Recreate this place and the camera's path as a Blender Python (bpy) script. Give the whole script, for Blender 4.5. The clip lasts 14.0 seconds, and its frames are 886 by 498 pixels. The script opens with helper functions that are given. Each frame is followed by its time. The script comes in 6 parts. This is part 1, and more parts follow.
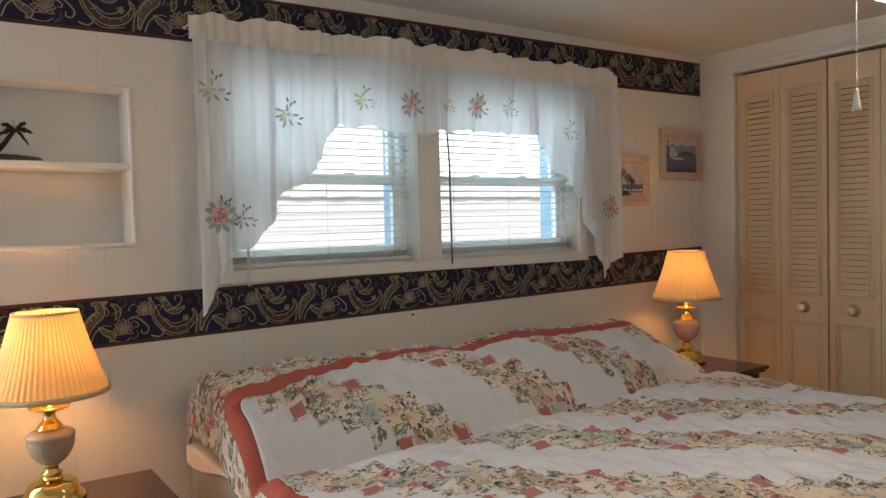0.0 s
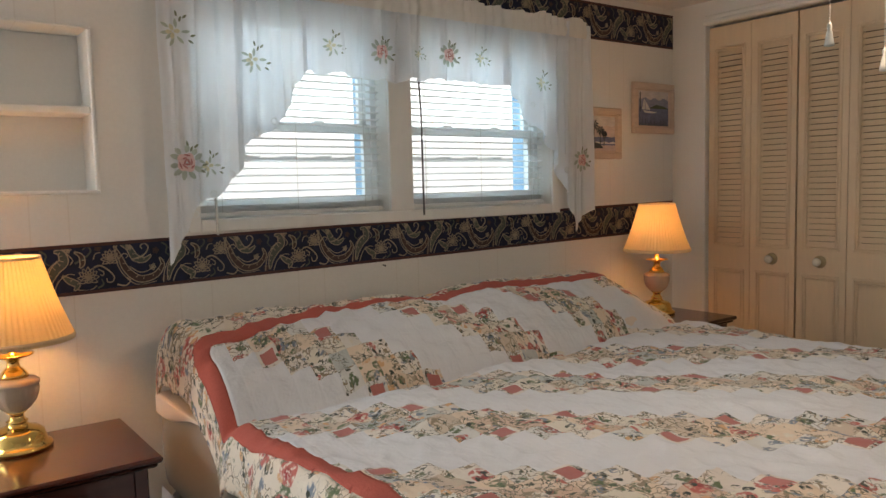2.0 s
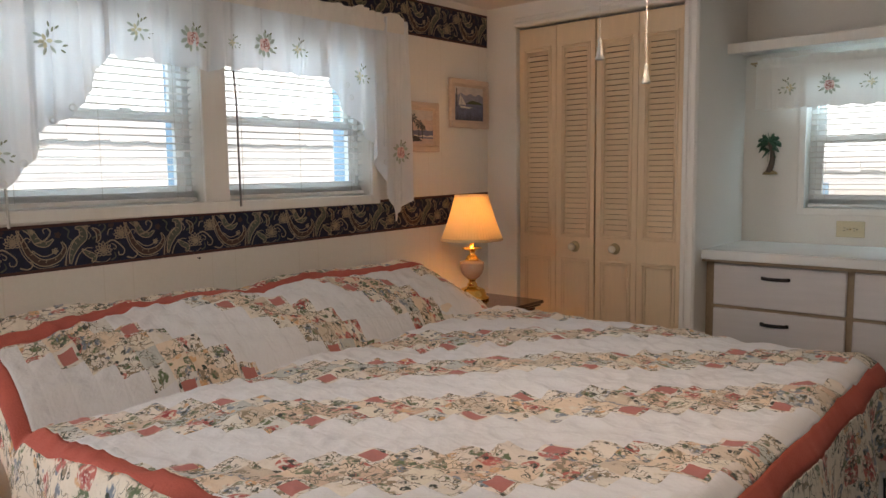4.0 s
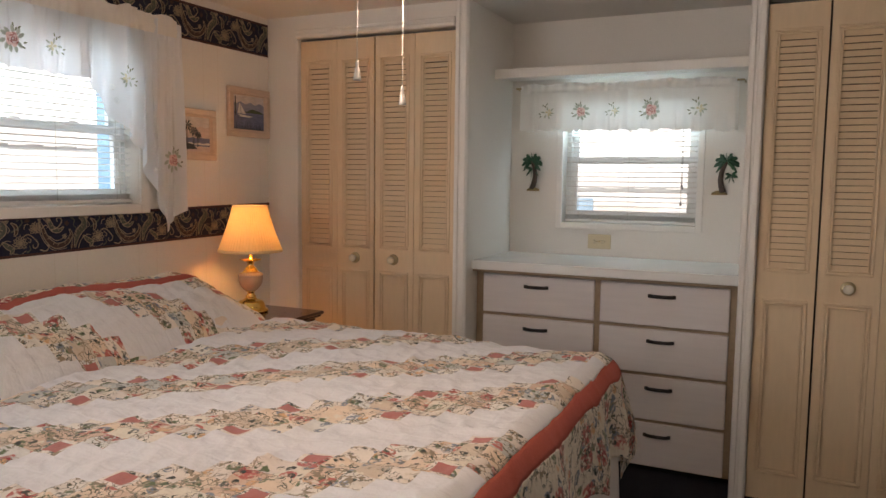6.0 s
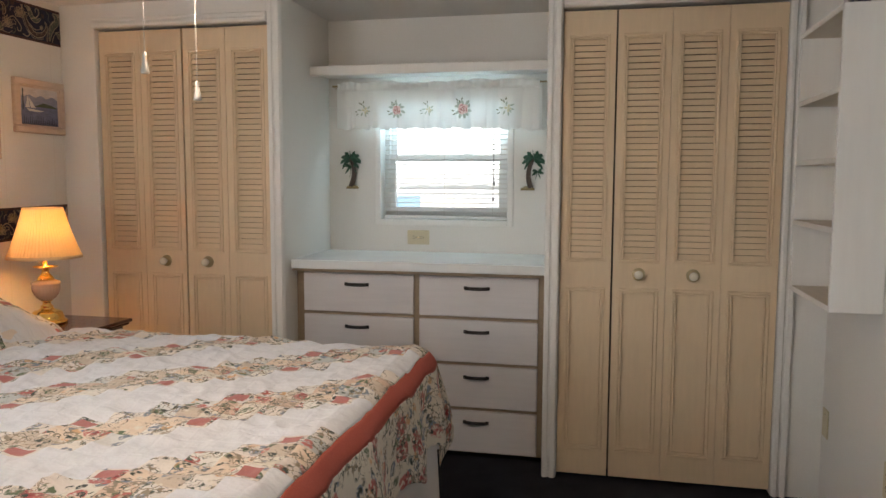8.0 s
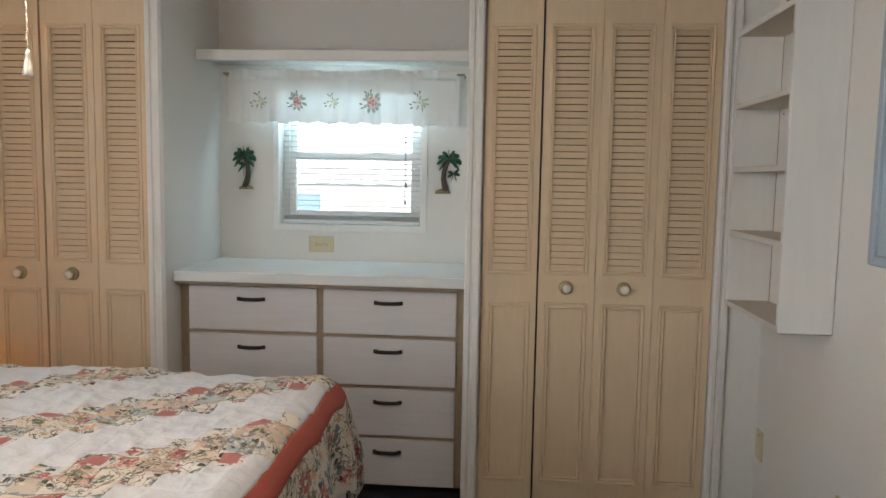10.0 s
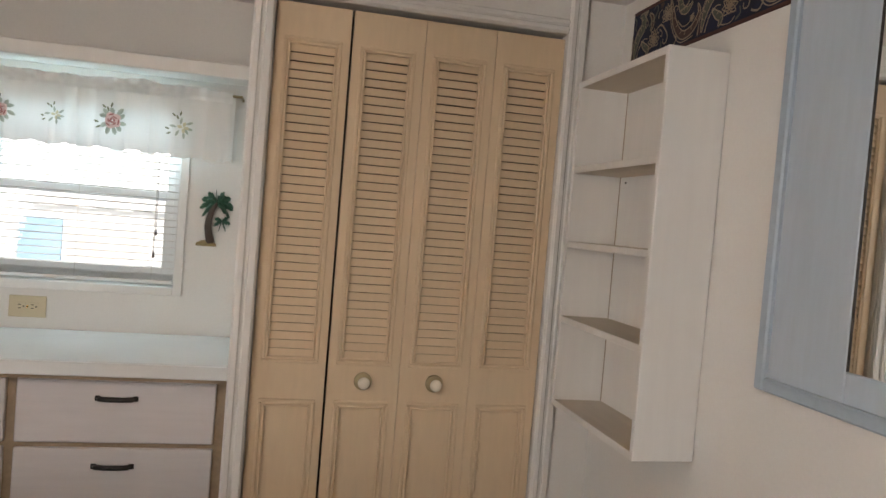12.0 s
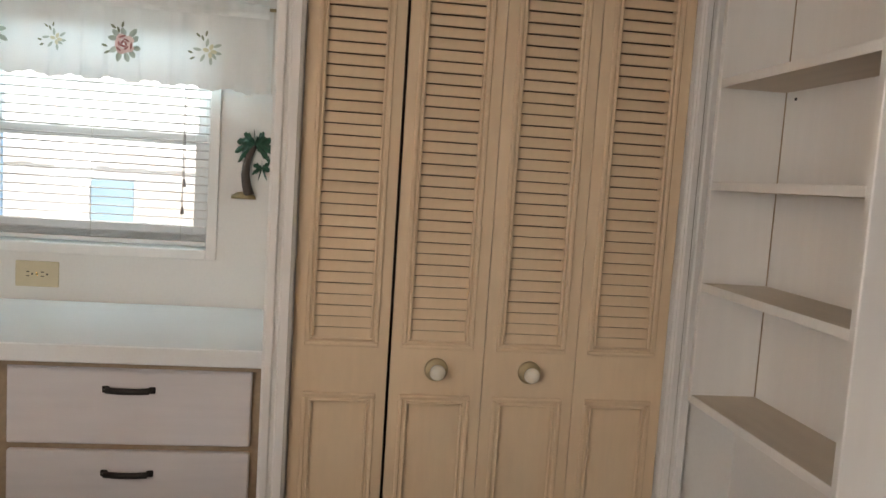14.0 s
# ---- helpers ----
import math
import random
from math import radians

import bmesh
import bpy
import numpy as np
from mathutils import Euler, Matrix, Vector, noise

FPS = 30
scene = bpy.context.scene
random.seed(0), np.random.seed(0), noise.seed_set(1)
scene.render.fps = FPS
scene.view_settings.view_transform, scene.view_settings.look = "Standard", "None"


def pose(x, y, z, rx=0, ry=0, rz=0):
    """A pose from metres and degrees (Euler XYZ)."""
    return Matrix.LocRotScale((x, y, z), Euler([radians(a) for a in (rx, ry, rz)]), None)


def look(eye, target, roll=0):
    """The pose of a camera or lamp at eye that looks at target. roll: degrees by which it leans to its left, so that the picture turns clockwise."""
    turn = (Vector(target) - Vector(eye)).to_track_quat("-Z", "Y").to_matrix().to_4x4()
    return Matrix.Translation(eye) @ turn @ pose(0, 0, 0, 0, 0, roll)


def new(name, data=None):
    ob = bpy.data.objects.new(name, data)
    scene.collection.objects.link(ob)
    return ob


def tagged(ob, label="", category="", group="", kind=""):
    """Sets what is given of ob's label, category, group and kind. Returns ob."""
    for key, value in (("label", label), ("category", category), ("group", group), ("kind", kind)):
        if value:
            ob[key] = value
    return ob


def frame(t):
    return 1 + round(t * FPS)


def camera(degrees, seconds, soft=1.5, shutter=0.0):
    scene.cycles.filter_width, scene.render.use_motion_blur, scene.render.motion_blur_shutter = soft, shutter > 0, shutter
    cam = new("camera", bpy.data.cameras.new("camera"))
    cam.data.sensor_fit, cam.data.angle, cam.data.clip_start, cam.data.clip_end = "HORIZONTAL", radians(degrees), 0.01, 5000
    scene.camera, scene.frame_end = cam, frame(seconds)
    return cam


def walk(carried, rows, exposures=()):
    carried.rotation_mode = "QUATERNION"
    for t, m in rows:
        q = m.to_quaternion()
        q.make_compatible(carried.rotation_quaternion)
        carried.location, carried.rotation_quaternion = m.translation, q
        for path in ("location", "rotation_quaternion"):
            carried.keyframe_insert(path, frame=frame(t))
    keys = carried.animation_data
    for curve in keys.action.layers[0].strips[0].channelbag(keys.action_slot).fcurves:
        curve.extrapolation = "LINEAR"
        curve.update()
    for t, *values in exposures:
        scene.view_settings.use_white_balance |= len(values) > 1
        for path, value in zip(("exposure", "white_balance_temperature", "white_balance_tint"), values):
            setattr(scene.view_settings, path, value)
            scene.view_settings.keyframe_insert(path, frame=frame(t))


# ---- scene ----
cam = camera(61.4, 14.0)
PATH = [
    (0, (-0.055, 0.413, 1.326), (1.083, 2.056, 1.255), -1.4),
    (0.5, (-0.054, 0.423, 1.314), (1.083, 2.068, 1.263), -1.3),
    (1, (-0.052, 0.426, 1.302), (1.094, 2.063, 1.217), -1.2),
    (1.5, (-0.049, 0.428, 1.284), (1.112, 2.051, 1.157), -1.3),
    (2, (-0.045, 0.424, 1.272), (1.147, 2.021, 1.105), -1.4),
    (2.5, (-0.039, 0.406, 1.274), (1.206, 1.959, 1.079), -1.3),
    (3, (-0.035, 0.387, 1.276), (1.293, 1.868, 1.066), -1.1),
    (5.3, (-0.041, 0.292, 1.304), (1.68, 1.293, 1.112), 0.5),
    (5.5, (-0.031, 0.287, 1.297), (1.717, 1.24, 1.107), 0.8),
    (6, (-0.03, 0.251, 1.3), (1.774, 1.094, 1.117), 0.7),
    (6.5, (-0.029, 0.24, 1.3), (1.827, 0.964, 1.122), 0.6),
    (7, (-0.026, 0.225, 1.298), (1.872, 0.833, 1.122), 0.5),
    (7.5, (-0.021, 0.203, 1.296), (1.906, 0.709, 1.117), 0.4),
    (8, (-0.022, 0.185, 1.297), (1.924, 0.608, 1.113), 0.2),
    (8.2, (-0.019, 0.183, 1.296), (1.933, 0.578, 1.109), 0.2),
    (10.3, (0.439, 0.32, 1.329), (2.43, 0.383, 1.15), 1.3),
    (10.5, (0.531, 0.337, 1.34), (2.523, 0.317, 1.169), 1.5),
    (11, (0.741, 0.38, 1.359), (2.716, 0.101, 1.218), 2.3),
    (11.5, (0.886, 0.355, 1.403), (2.847, -0.03, 1.31), 4.1),
    (12, (0.98, 0.321, 1.399), (2.932, -0.111, 1.329), 4.7),
    (12.5, (1.111, 0.348, 1.379), (3.043, -0.161, 1.282), 4.0),
    (13, (1.235, 0.367, 1.369), (3.16, -0.156, 1.233), 3.0),
    (13.5, (1.332, 0.258, 1.355), (3.283, -0.15, 1.188), 2.8),
    (13.8, (1.430, 0.235, 1.358), (3.396, -0.085, 1.172), 3.5),
    (14, (1.525, 0.252, 1.343), (3.501, 0.008, 1.156), 3.7),
]
WIN_A, WIN_B, WIN_V, FILL_D, LAMP_W, BOWL = 58.0, 12.0, 3.0, 36.0, 5.6, 74.0
EXPOSURES = [(0, -0.15, 7150, 13), (2, -0.13, 7200, 13), (3, -0.05, 7200, 14), (5.5, 0.07, 8000, 25), (6.5, 0.25, 7500, 19), (8, 0.46, 7100, 15), (10.5, 0.51, 6750, 12), (11, 0.51, 7150, 17), (12, 0.53, 7450, 19), (14, 0.52, 7550, 19)]
walk(cam, [(t, look(eye, target, roll)) for t, eye, target, roll in PATH], EXPOSURES)

# ---- world, sun, exposure ----
N, S, W, E, CEIL = 2.78, -0.692, -1.3, 3.775, 2.125      # wall faces
SUN_EL, SUN_AZ = 32.0, 222.0
world = bpy.data.worlds.new("sky_world")
scene.world = world
world.use_nodes = True
wn = world.node_tree.nodes
sky = wn.new("ShaderNodeTexSky")
sky.sky_type, sky.sun_disc, sky.dust_density = "NISHITA", False, 1.0
sky.sun_elevation, sky.sun_rotation = radians(SUN_EL), radians(SUN_AZ)
world.node_tree.links.new(sky.outputs[0], wn["Background"].inputs[0])
wn["Background"].inputs[1].default_value = 0.15
sun_data = bpy.data.lights.new("sun", "SUN")
sun_data.energy, sun_data.angle, sun_data.color = 4.2, radians(0.5), (1.0, 0.96, 0.91)
sun = new("sun", sun_data)
_sa, _se = radians(SUN_AZ), radians(SUN_EL)
sun.matrix_world = look((math.sin(_sa) * math.cos(_se) * 30, math.cos(_sa) * math.cos(_se) * 30, math.sin(_se) * 30), (0, 0, 0))


def window_light(name, x, y, z, w, h, target, power, colour):
    d = bpy.data.lights.new(name, "AREA")
    d.shape, d.size, d.size_y, d.energy, d.color = "RECTANGLE", w, h, power, colour
    ob = new(name, d)
    ob.matrix_world = look((x, y, z), target)
    return ob


DAY, DAY_E = (0.50, 0.78, 1.0), (0.52, 0.82, 1.0)
window_light("window_light_north_a", 1.00, 4.10, 2.55, 1.2, 0.9, (1.10, 2.2, 1.3), WIN_A, DAY)
window_light("window_light_north_b", 2.25, 4.10, 2.55, 1.2, 0.9, (1.95, 2.2, 1.3), WIN_A, DAY)
window_light("window_light_east", 4.18, 1.01, 2.08, 1.5, 0.5, (3.4, 1.01, 1.15), WIN_B, DAY_E)
window_light("window_light_valance", E + 0.018, 1.01, 1.655, 0.64, 0.14, (3.40, 1.01, 1.02), WIN_V, DAY_E)
# Added fill lamp in a made-up opening out of view, brightens the room.
window_light("fill_light_corner", -0.84, 2.83, 1.22, 0.66, 1.36, (0.5, 0.6, 0.2), FILL_D, (0.84, 0.92, 1.0))

# ---- materials ----


def nodes_of(name):
    m = bpy.data.materials.new(name)
    m.use_nodes = True
    nt = m.node_tree
    return m, nt, nt.nodes["Principled BSDF"]


def ramp_colors(c, spread):
    lo = tuple(max(0.0, v * (1 - spread)) for v in c)
    hi = tuple(min(1.0, v * (1 + spread)) for v in c)
    return (*lo, 1), (*hi, 1)


def mat(name, color, rough=0.5, metal=0.0, grain=60.0, spread=0.06, bump=0.06, stretch=(1, 1, 1), stain=2.5, spec=0.5, coat=0.0, per_object=0.0):
    """Painted, wooden, metal or cloth surface with fine grain and broad wear."""
    m, nt, b = nodes_of(name)
    L, new_node = nt.links.new, nt.nodes.new
    tc, mp = new_node("ShaderNodeTexCoord"), new_node("ShaderNodeMapping")
    mp.inputs["Scale"].default_value = stretch
    L(tc.outputs["Object"], mp.inputs[0])
    n1, n2 = new_node("ShaderNodeTexNoise"), new_node("ShaderNodeTexNoise")
    n1.inputs["Scale"].default_value, n1.inputs["Detail"].default_value = grain, 4
    n2.inputs["Scale"].default_value, n2.inputs["Detail"].default_value = stain, 3
    L(mp.outputs[0], n1.inputs[0]), L(tc.outputs["Object"], n2.inputs[0])
    mix = new_node("ShaderNodeMath")
    mix.operation = "ADD"
    half = new_node("ShaderNodeMath")
    half.operation, half.inputs[1].default_value = "MULTIPLY", 0.5
    L(n1.outputs[0], mix.inputs[0]), L(n2.outputs[0], mix.inputs[1]), L(mix.outputs[0], half.inputs[0])
    r = new_node("ShaderNodeValToRGB")
    r.color_ramp.elements[0].position, r.color_ramp.elements[1].position = 0.3, 0.7
    r.color_ramp.elements[0].color, r.color_ramp.elements[1].color = ramp_colors(color, spread)
    L(half.outputs[0], r.inputs[0])
    out = r.outputs[0]
    if per_object:
        info, hsv, rng = new_node("ShaderNodeObjectInfo"), new_node("ShaderNodeHueSaturation"), new_node("ShaderNodeMapRange")
        rng.inputs[3].default_value, rng.inputs[4].default_value = 1 - per_object, 1 + per_object
        L(info.outputs["Random"], rng.inputs[0]), L(rng.outputs[0], hsv.inputs["Value"]), L(out, hsv.inputs["Color"])
        out = hsv.outputs[0]
    L(out, b.inputs["Base Color"])
    rr = new_node("ShaderNodeMapRange")
    rr.inputs[3].default_value, rr.inputs[4].default_value = max(0.02, rough - 0.08), min(1.0, rough + 0.08)
    L(n2.outputs[0], rr.inputs[0]), L(rr.outputs[0], b.inputs["Roughness"])
    b.inputs["Metallic"].default_value, b.inputs["Specular IOR Level"].default_value = metal, spec
    b.inputs["Coat Weight"].default_value = coat
    bp = new_node("ShaderNodeBump")
    bp.inputs["Strength"].default_value, bp.inputs["Distance"].default_value = bump, 0.01
    L(n1.outputs[0], bp.inputs["Height"]), L(bp.outputs[0], b.inputs["Normal"])
    return m


def grooved(name, color, axis, spacing, rough=0.5):
    """Painted sheet panelling with narrow vertical grooves at uneven spacing."""
    m = mat(name, color, rough, grain=90, spread=0.035, bump=0.035, stain=1.6)
    nt = m.node_tree
    L, new_node = nt.links.new, nt.nodes.new
    b = nt.nodes["Principled BSDF"]
    tc, sep = new_node("ShaderNodeTexCoord"), new_node("ShaderNodeSeparateXYZ")
    L(tc.outputs["Object"], sep.inputs[0])
    total = None
    for period, shift in ((spacing, 0.03), (spacing, 0.13)):
        a = new_node("ShaderNodeMath"); a.operation, a.inputs[1].default_value = "ADD", shift + 10 * spacing
        f = new_node("ShaderNodeMath"); f.operation, f.inputs[1].default_value = "MODULO", period
        c = new_node("ShaderNodeMath"); c.operation, c.inputs[1].default_value = "LESS_THAN", 0.0042
        L(sep.outputs[axis], a.inputs[0]), L(a.outputs[0], f.inputs[0]), L(f.outputs[0], c.inputs[0])
        if total is None:
            total = c.outputs[0]
        else:
            s = new_node("ShaderNodeMath"); s.operation = "MAXIMUM"
            L(total, s.inputs[0]), L(c.outputs[0], s.inputs[1])
            total = s.outputs[0]
    # Groove shade painted in: the paint colour is slightly darkened along each groove.
    groove_shade = new_node("ShaderNodeMixRGB")
    groove_shade.blend_type, groove_shade.inputs[2].default_value = "MULTIPLY", (0.94, 0.93, 0.91, 1)
    L(total, groove_shade.inputs[0]), L(b.inputs["Base Color"].links[0].from_socket, groove_shade.inputs[1]), L(groove_shade.outputs[0], b.inputs["Base Color"])
    neg = new_node("ShaderNodeMath"); neg.operation, neg.inputs[1].default_value = "MULTIPLY", -1.0
    L(total, neg.inputs[0])
    bp2 = new_node("ShaderNodeBump")
    bp2.inputs["Strength"].default_value, bp2.inputs["Distance"].default_value = 0.45, 0.002
    old = b.inputs["Normal"].links[0].from_socket
    L(neg.outputs[0], bp2.inputs["Height"]), L(old, bp2.inputs["Normal"]), L(bp2.outputs[0], b.inputs["Normal"])
    return m


M_WALL = grooved("wall_paint", (0.76, 0.735, 0.69), 0, 0.405)
M_WALL_Y = grooved("wall_paint_side", (0.76, 0.74, 0.70), 1, 0.405)
M_PLAIN = mat("plain_wall_paint", (0.76, 0.74, 0.70), 0.55, grain=120, spread=0.03, bump=0.03)
M_CEIL = mat("ceiling_paint", (0.67, 0.65, 0.615), 0.7, grain=150, spread=0.03, bump=0.05)
M_TRIM = mat("trim_paint", (0.78, 0.765, 0.73), 0.35, grain=40, spread=0.04, bump=0.03, stretch=(1, 1, 0.1))
# Beige puts the shade on the white bookshelf's boards into their colour.
M_BOARD_SHADED = mat("shade_toned_shelf_board", (0.60, 0.53, 0.44), 0.5, grain=40, spread=0.08, bump=0.05, stretch=(0.1, 1, 1))
M_DOOR = mat("cream_door_paint", (0.72, 0.555, 0.375), 0.38, grain=70, spread=0.05, bump=0.05, stretch=(1, 1, 0.15), per_object=0.02)
M_KNOB = mat("knob_paint", (0.80, 0.74, 0.62), 0.2, grain=30, spread=0.03, bump=0.01, coat=0.4)
M_KNOBPLATE = mat("knob_backplate_brass", (0.42, 0.34, 0.20), 0.4, metal=0.6, grain=80)
M_DRAWER = mat("whitewashed_drawer_paint", (0.64, 0.605, 0.60), 0.42, grain=50, spread=0.06, bump=0.06, stretch=(1, 0.08, 1), per_object=0.02)
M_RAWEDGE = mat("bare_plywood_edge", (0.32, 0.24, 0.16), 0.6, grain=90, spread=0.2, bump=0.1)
M_LAMINATE = mat("white_laminate", (0.74, 0.76, 0.75), 0.22, grain=200, spread=0.03, bump=0.02)
M_IRON = mat("dark_iron", (0.018, 0.014, 0.012), 0.45, metal=0.3, grain=120, spread=0.3, bump=0.25)
M_WOOD = mat("cherry_wood", (0.068, 0.016, 0.009), 0.22, grain=35, spread=0.35, bump=0.04, stretch=(0.12, 1, 1), coat=0.35)
M_BRASS = mat("polished_brass", (0.80, 0.56, 0.18), 0.13, metal=1.0, grain=90, spread=0.06, bump=0.015)
M_CERAMIC = mat("dusty_pink_ceramic", (0.54, 0.43, 0.33), 0.25, grain=40, spread=0.08, bump=0.02, coat=0.3)
M_CARPET = mat("charcoal_carpet", (0.030, 0.031, 0.040), 0.95, grain=420, spread=0.5, bump=0.8, stain=6, spec=0.1)
M_BLIND = mat("blind_slat_enamel", (0.74, 0.72, 0.69), 0.3, grain=60, spread=0.02, bump=0.01)
M_VINYL = mat("white_vinyl", (0.80, 0.81, 0.80), 0.35, grain=60, spread=0.02, bump=0.02)
M_CORD = mat("cord", (0.62, 0.60, 0.56), 0.7, grain=300, spread=0.15, bump=0.2)
M_WAND = mat("smoky_plastic_wand", (0.16, 0.15, 0.14), 0.3, grain=50)
M_NAVY = mat("navy_wallpaper", (0.010, 0.014, 0.040), 0.6, grain=40, spread=0.6, bump=0.03, stain=14, spec=0.3)
M_MAROON = mat("wallpaper_maroon", (0.060, 0.016, 0.012), 0.55, grain=70, spread=0.4, bump=0.02)
M_TAN = mat("wallpaper_tan_print", (0.33, 0.265, 0.19), 0.5, grain=90, spread=0.35, bump=0.02, stain=9)
M_SAGE = mat("wallpaper_sage_print", (0.075, 0.085, 0.065), 0.5, grain=90, spread=0.35, bump=0.02)
M_RUST = mat("wallpaper_rust_print", (0.055, 0.024, 0.019), 0.5, grain=90, spread=0.35, bump=0.02)
M_SHEET = mat("fitted_sheet_cotton", (0.31, 0.28, 0.245), 0.85, grain=260, spread=0.06, bump=0.15)
M_SKIRT = mat("white_bed_skirt_cotton", (0.66, 0.63, 0.62), 0.85, grain=260, spread=0.05, bump=0.15)
M_PILLOWCASE = mat("peach_pillowcase_cotton", (0.72, 0.62, 0.54), 0.85, grain=260, spread=0.05, bump=0.15)
M_BLUEFRAME = mat("pale_blue_frame_paint", (0.45, 0.53, 0.60), 0.42, grain=60, spread=0.07, bump=0.08, stretch=(1, 1, 0.12))
M_BLUEEDGE = mat("grey_blue_moulding_paint", (0.37, 0.45, 0.52), 0.42, grain=60, spread=0.07, bump=0.08)
M_IVORY = mat("ivory_plastic", (0.60, 0.52, 0.34), 0.3, grain=60, spread=0.03, bump=0.01)
M_PICFRAME = mat("limed_wood_frame", (0.58, 0.45, 0.36), 0.5, grain=60, spread=0.15, bump=0.1, stretch=(0.2, 1, 1))
M_DARK = mat("dark_slot", (0.015, 0.012, 0.01), 0.6)
M_PALMGREEN = mat("painted_palm_green", (0.020, 0.085, 0.045), 0.35, grain=120, spread=0.5, bump=0.2)
M_PALMTRUNK = mat("painted_palm_trunk", (0.085, 0.055, 0.040), 0.5, grain=120, spread=0.4, bump=0.4, stretch=(1, 1, 4))
M_PALMSAND = mat("painted_palm_base", (0.30, 0.22, 0.10), 0.5, grain=120, spread=0.3, bump=0.2)
M_FIG = mat("dark_bronze_figurine", (0.020, 0.014, 0.010), 0.4, metal=0.2, grain=120, spread=0.4, bump=0.2)
M_FIGBASE = mat("dark_green_figurine_base", (0.030, 0.045, 0.030), 0.4, grain=120, spread=0.4, bump=0.2)
M_SIDING = mat("white_siding", (0.84, 0.86, 0.88), 0.5, grain=20, spread=0.04, bump=0.05)
M_SHUTTER = mat("blue_shutter_paint", (0.30, 0.48, 0.64), 0.5, grain=20, spread=0.08)
M_AWNING = mat("awning_aluminium", (0.86, 0.88, 0.90), 0.45, grain=20, spread=0.08)
M_LAWN = mat("pale_gravel_and_lawn", (0.34, 0.35, 0.30), 0.95, grain=60, spread=0.5, bump=0.6)
M_FAN = mat("white_fan_enamel", (0.78, 0.77, 0.74), 0.35, grain=40, spread=0.03)


def cloth(name, color, through_light, weave=420.0, clear=0.0):
    """Thin woven cloth that lets daylight or lamp light glow through."""
    m, nt, b = nodes_of(name)
    L, new_node = nt.links.new, nt.nodes.new
    out = nt.nodes["Material Output"]
    tc, n1 = new_node("ShaderNodeTexCoord"), new_node("ShaderNodeTexNoise")
    n1.inputs["Scale"].default_value, n1.inputs["Detail"].default_value = weave, 2
    L(tc.outputs["Object"], n1.inputs[0])
    r = new_node("ShaderNodeValToRGB")
    r.color_ramp.elements[0].color, r.color_ramp.elements[1].color = ramp_colors(color, 0.06)
    L(n1.outputs[0], r.inputs[0]), L(r.outputs[0], b.inputs["Base Color"])
    b.inputs["Roughness"].default_value, b.inputs["Specular IOR Level"].default_value = 0.9, 0.15
    bp = new_node("ShaderNodeBump")
    bp.inputs["Strength"].default_value, bp.inputs["Distance"].default_value = 0.15, 0.002
    L(n1.outputs[0], bp.inputs["Height"]), L(bp.outputs[0], b.inputs["Normal"])
    tr, mx = new_node("ShaderNodeBsdfTranslucent"), new_node("ShaderNodeMixShader")
    L(r.outputs[0], tr.inputs[0])
    mx.inputs[0].default_value = through_light
    L(b.outputs[0], mx.inputs[1]), L(tr.outputs[0], mx.inputs[2])
    last = mx.outputs[0]
    if clear:
        tp, mx2 = new_node("ShaderNodeBsdfTransparent"), new_node("ShaderNodeMixShader")
        mx2.inputs[0].default_value = clear
        L(last, mx2.inputs[1]), L(tp.outputs[0], mx2.inputs[2])
        last = mx2.outputs[0]
    L(last, out.inputs[0])
    return m


M_CURTAIN = cloth("sheer_white_curtain_cotton", (0.86, 0.88, 0.90), 0.36, clear=0.05)
M_VALANCE = cloth("white_valance_cotton", (0.88, 0.90, 0.88), 0.07, clear=0.015)
M_HEADING = cloth("doubled_curtain_heading_cotton", (0.84, 0.80, 0.74), 0.10)
M_ROSE = cloth("rose_thread", (0.60, 0.26, 0.25), 0.4, 700)
M_ROSELIGHT = cloth("pale_rose_thread", (0.86, 0.63, 0.59), 0.45, 700)
M_LEAF = cloth("green_thread", (0.50, 0.55, 0.47), 0.4, 700)
M_DARKLEAF = cloth("dark_green_thread", (0.26, 0.28, 0.19), 0.3, 700)
M_BUD = cloth("yellow_thread", (0.72, 0.67, 0.48), 0.4, 700)
M_SHADE = cloth("pleated_cream_shade_cloth", (0.80, 0.57, 0.28), 0.16)
M_SHADEBAND = cloth("cream_shade_binding", (0.66, 0.50, 0.30), 0.12)


def glass_mat():
    m, nt, b = nodes_of("window_glass")
    b.inputs["Base Color"].default_value = (0.95, 0.98, 0.98, 1)
    b.inputs["Roughness"].default_value, b.inputs["IOR"].default_value = 0.0, 1.45
    b.inputs["Transmission Weight"].default_value = 1.0
    return m


def mirror_mat():
    m, nt, b = nodes_of("mirror_silver")
    b.inputs["Base Color"].default_value = (0.86, 0.88, 0.87, 1)
    b.inputs["Metallic"].default_value, b.inputs["Roughness"].default_value = 1.0, 0.02
    return m


M_GLASS, M_MIRROR = glass_mat(), mirror_mat()


def bulb_mat():
    m, nt, b = nodes_of("lit_bulb")
    b.inputs["Base Color"].default_value = (1, 0.9, 0.75, 1)
    b.inputs["Emission Color"].default_value = (1.0, 0.68, 0.34, 1)
    b.inputs["Emission Strength"].default_value = 12.0
    return m


M_BULB = bulb_mat()


def bowl_mat():
    m, nt, bs_ = nodes_of("lit_frosted_bowl")
    bs_.inputs["Base Color"].default_value = (0.9, 0.86, 0.78, 1)
    bs_.inputs["Emission Color"].default_value = (1.0, 0.84, 0.68, 1)
    bs_.inputs["Emission Strength"].default_value = BOWL
    return m


M_BOWL = bowl_mat()


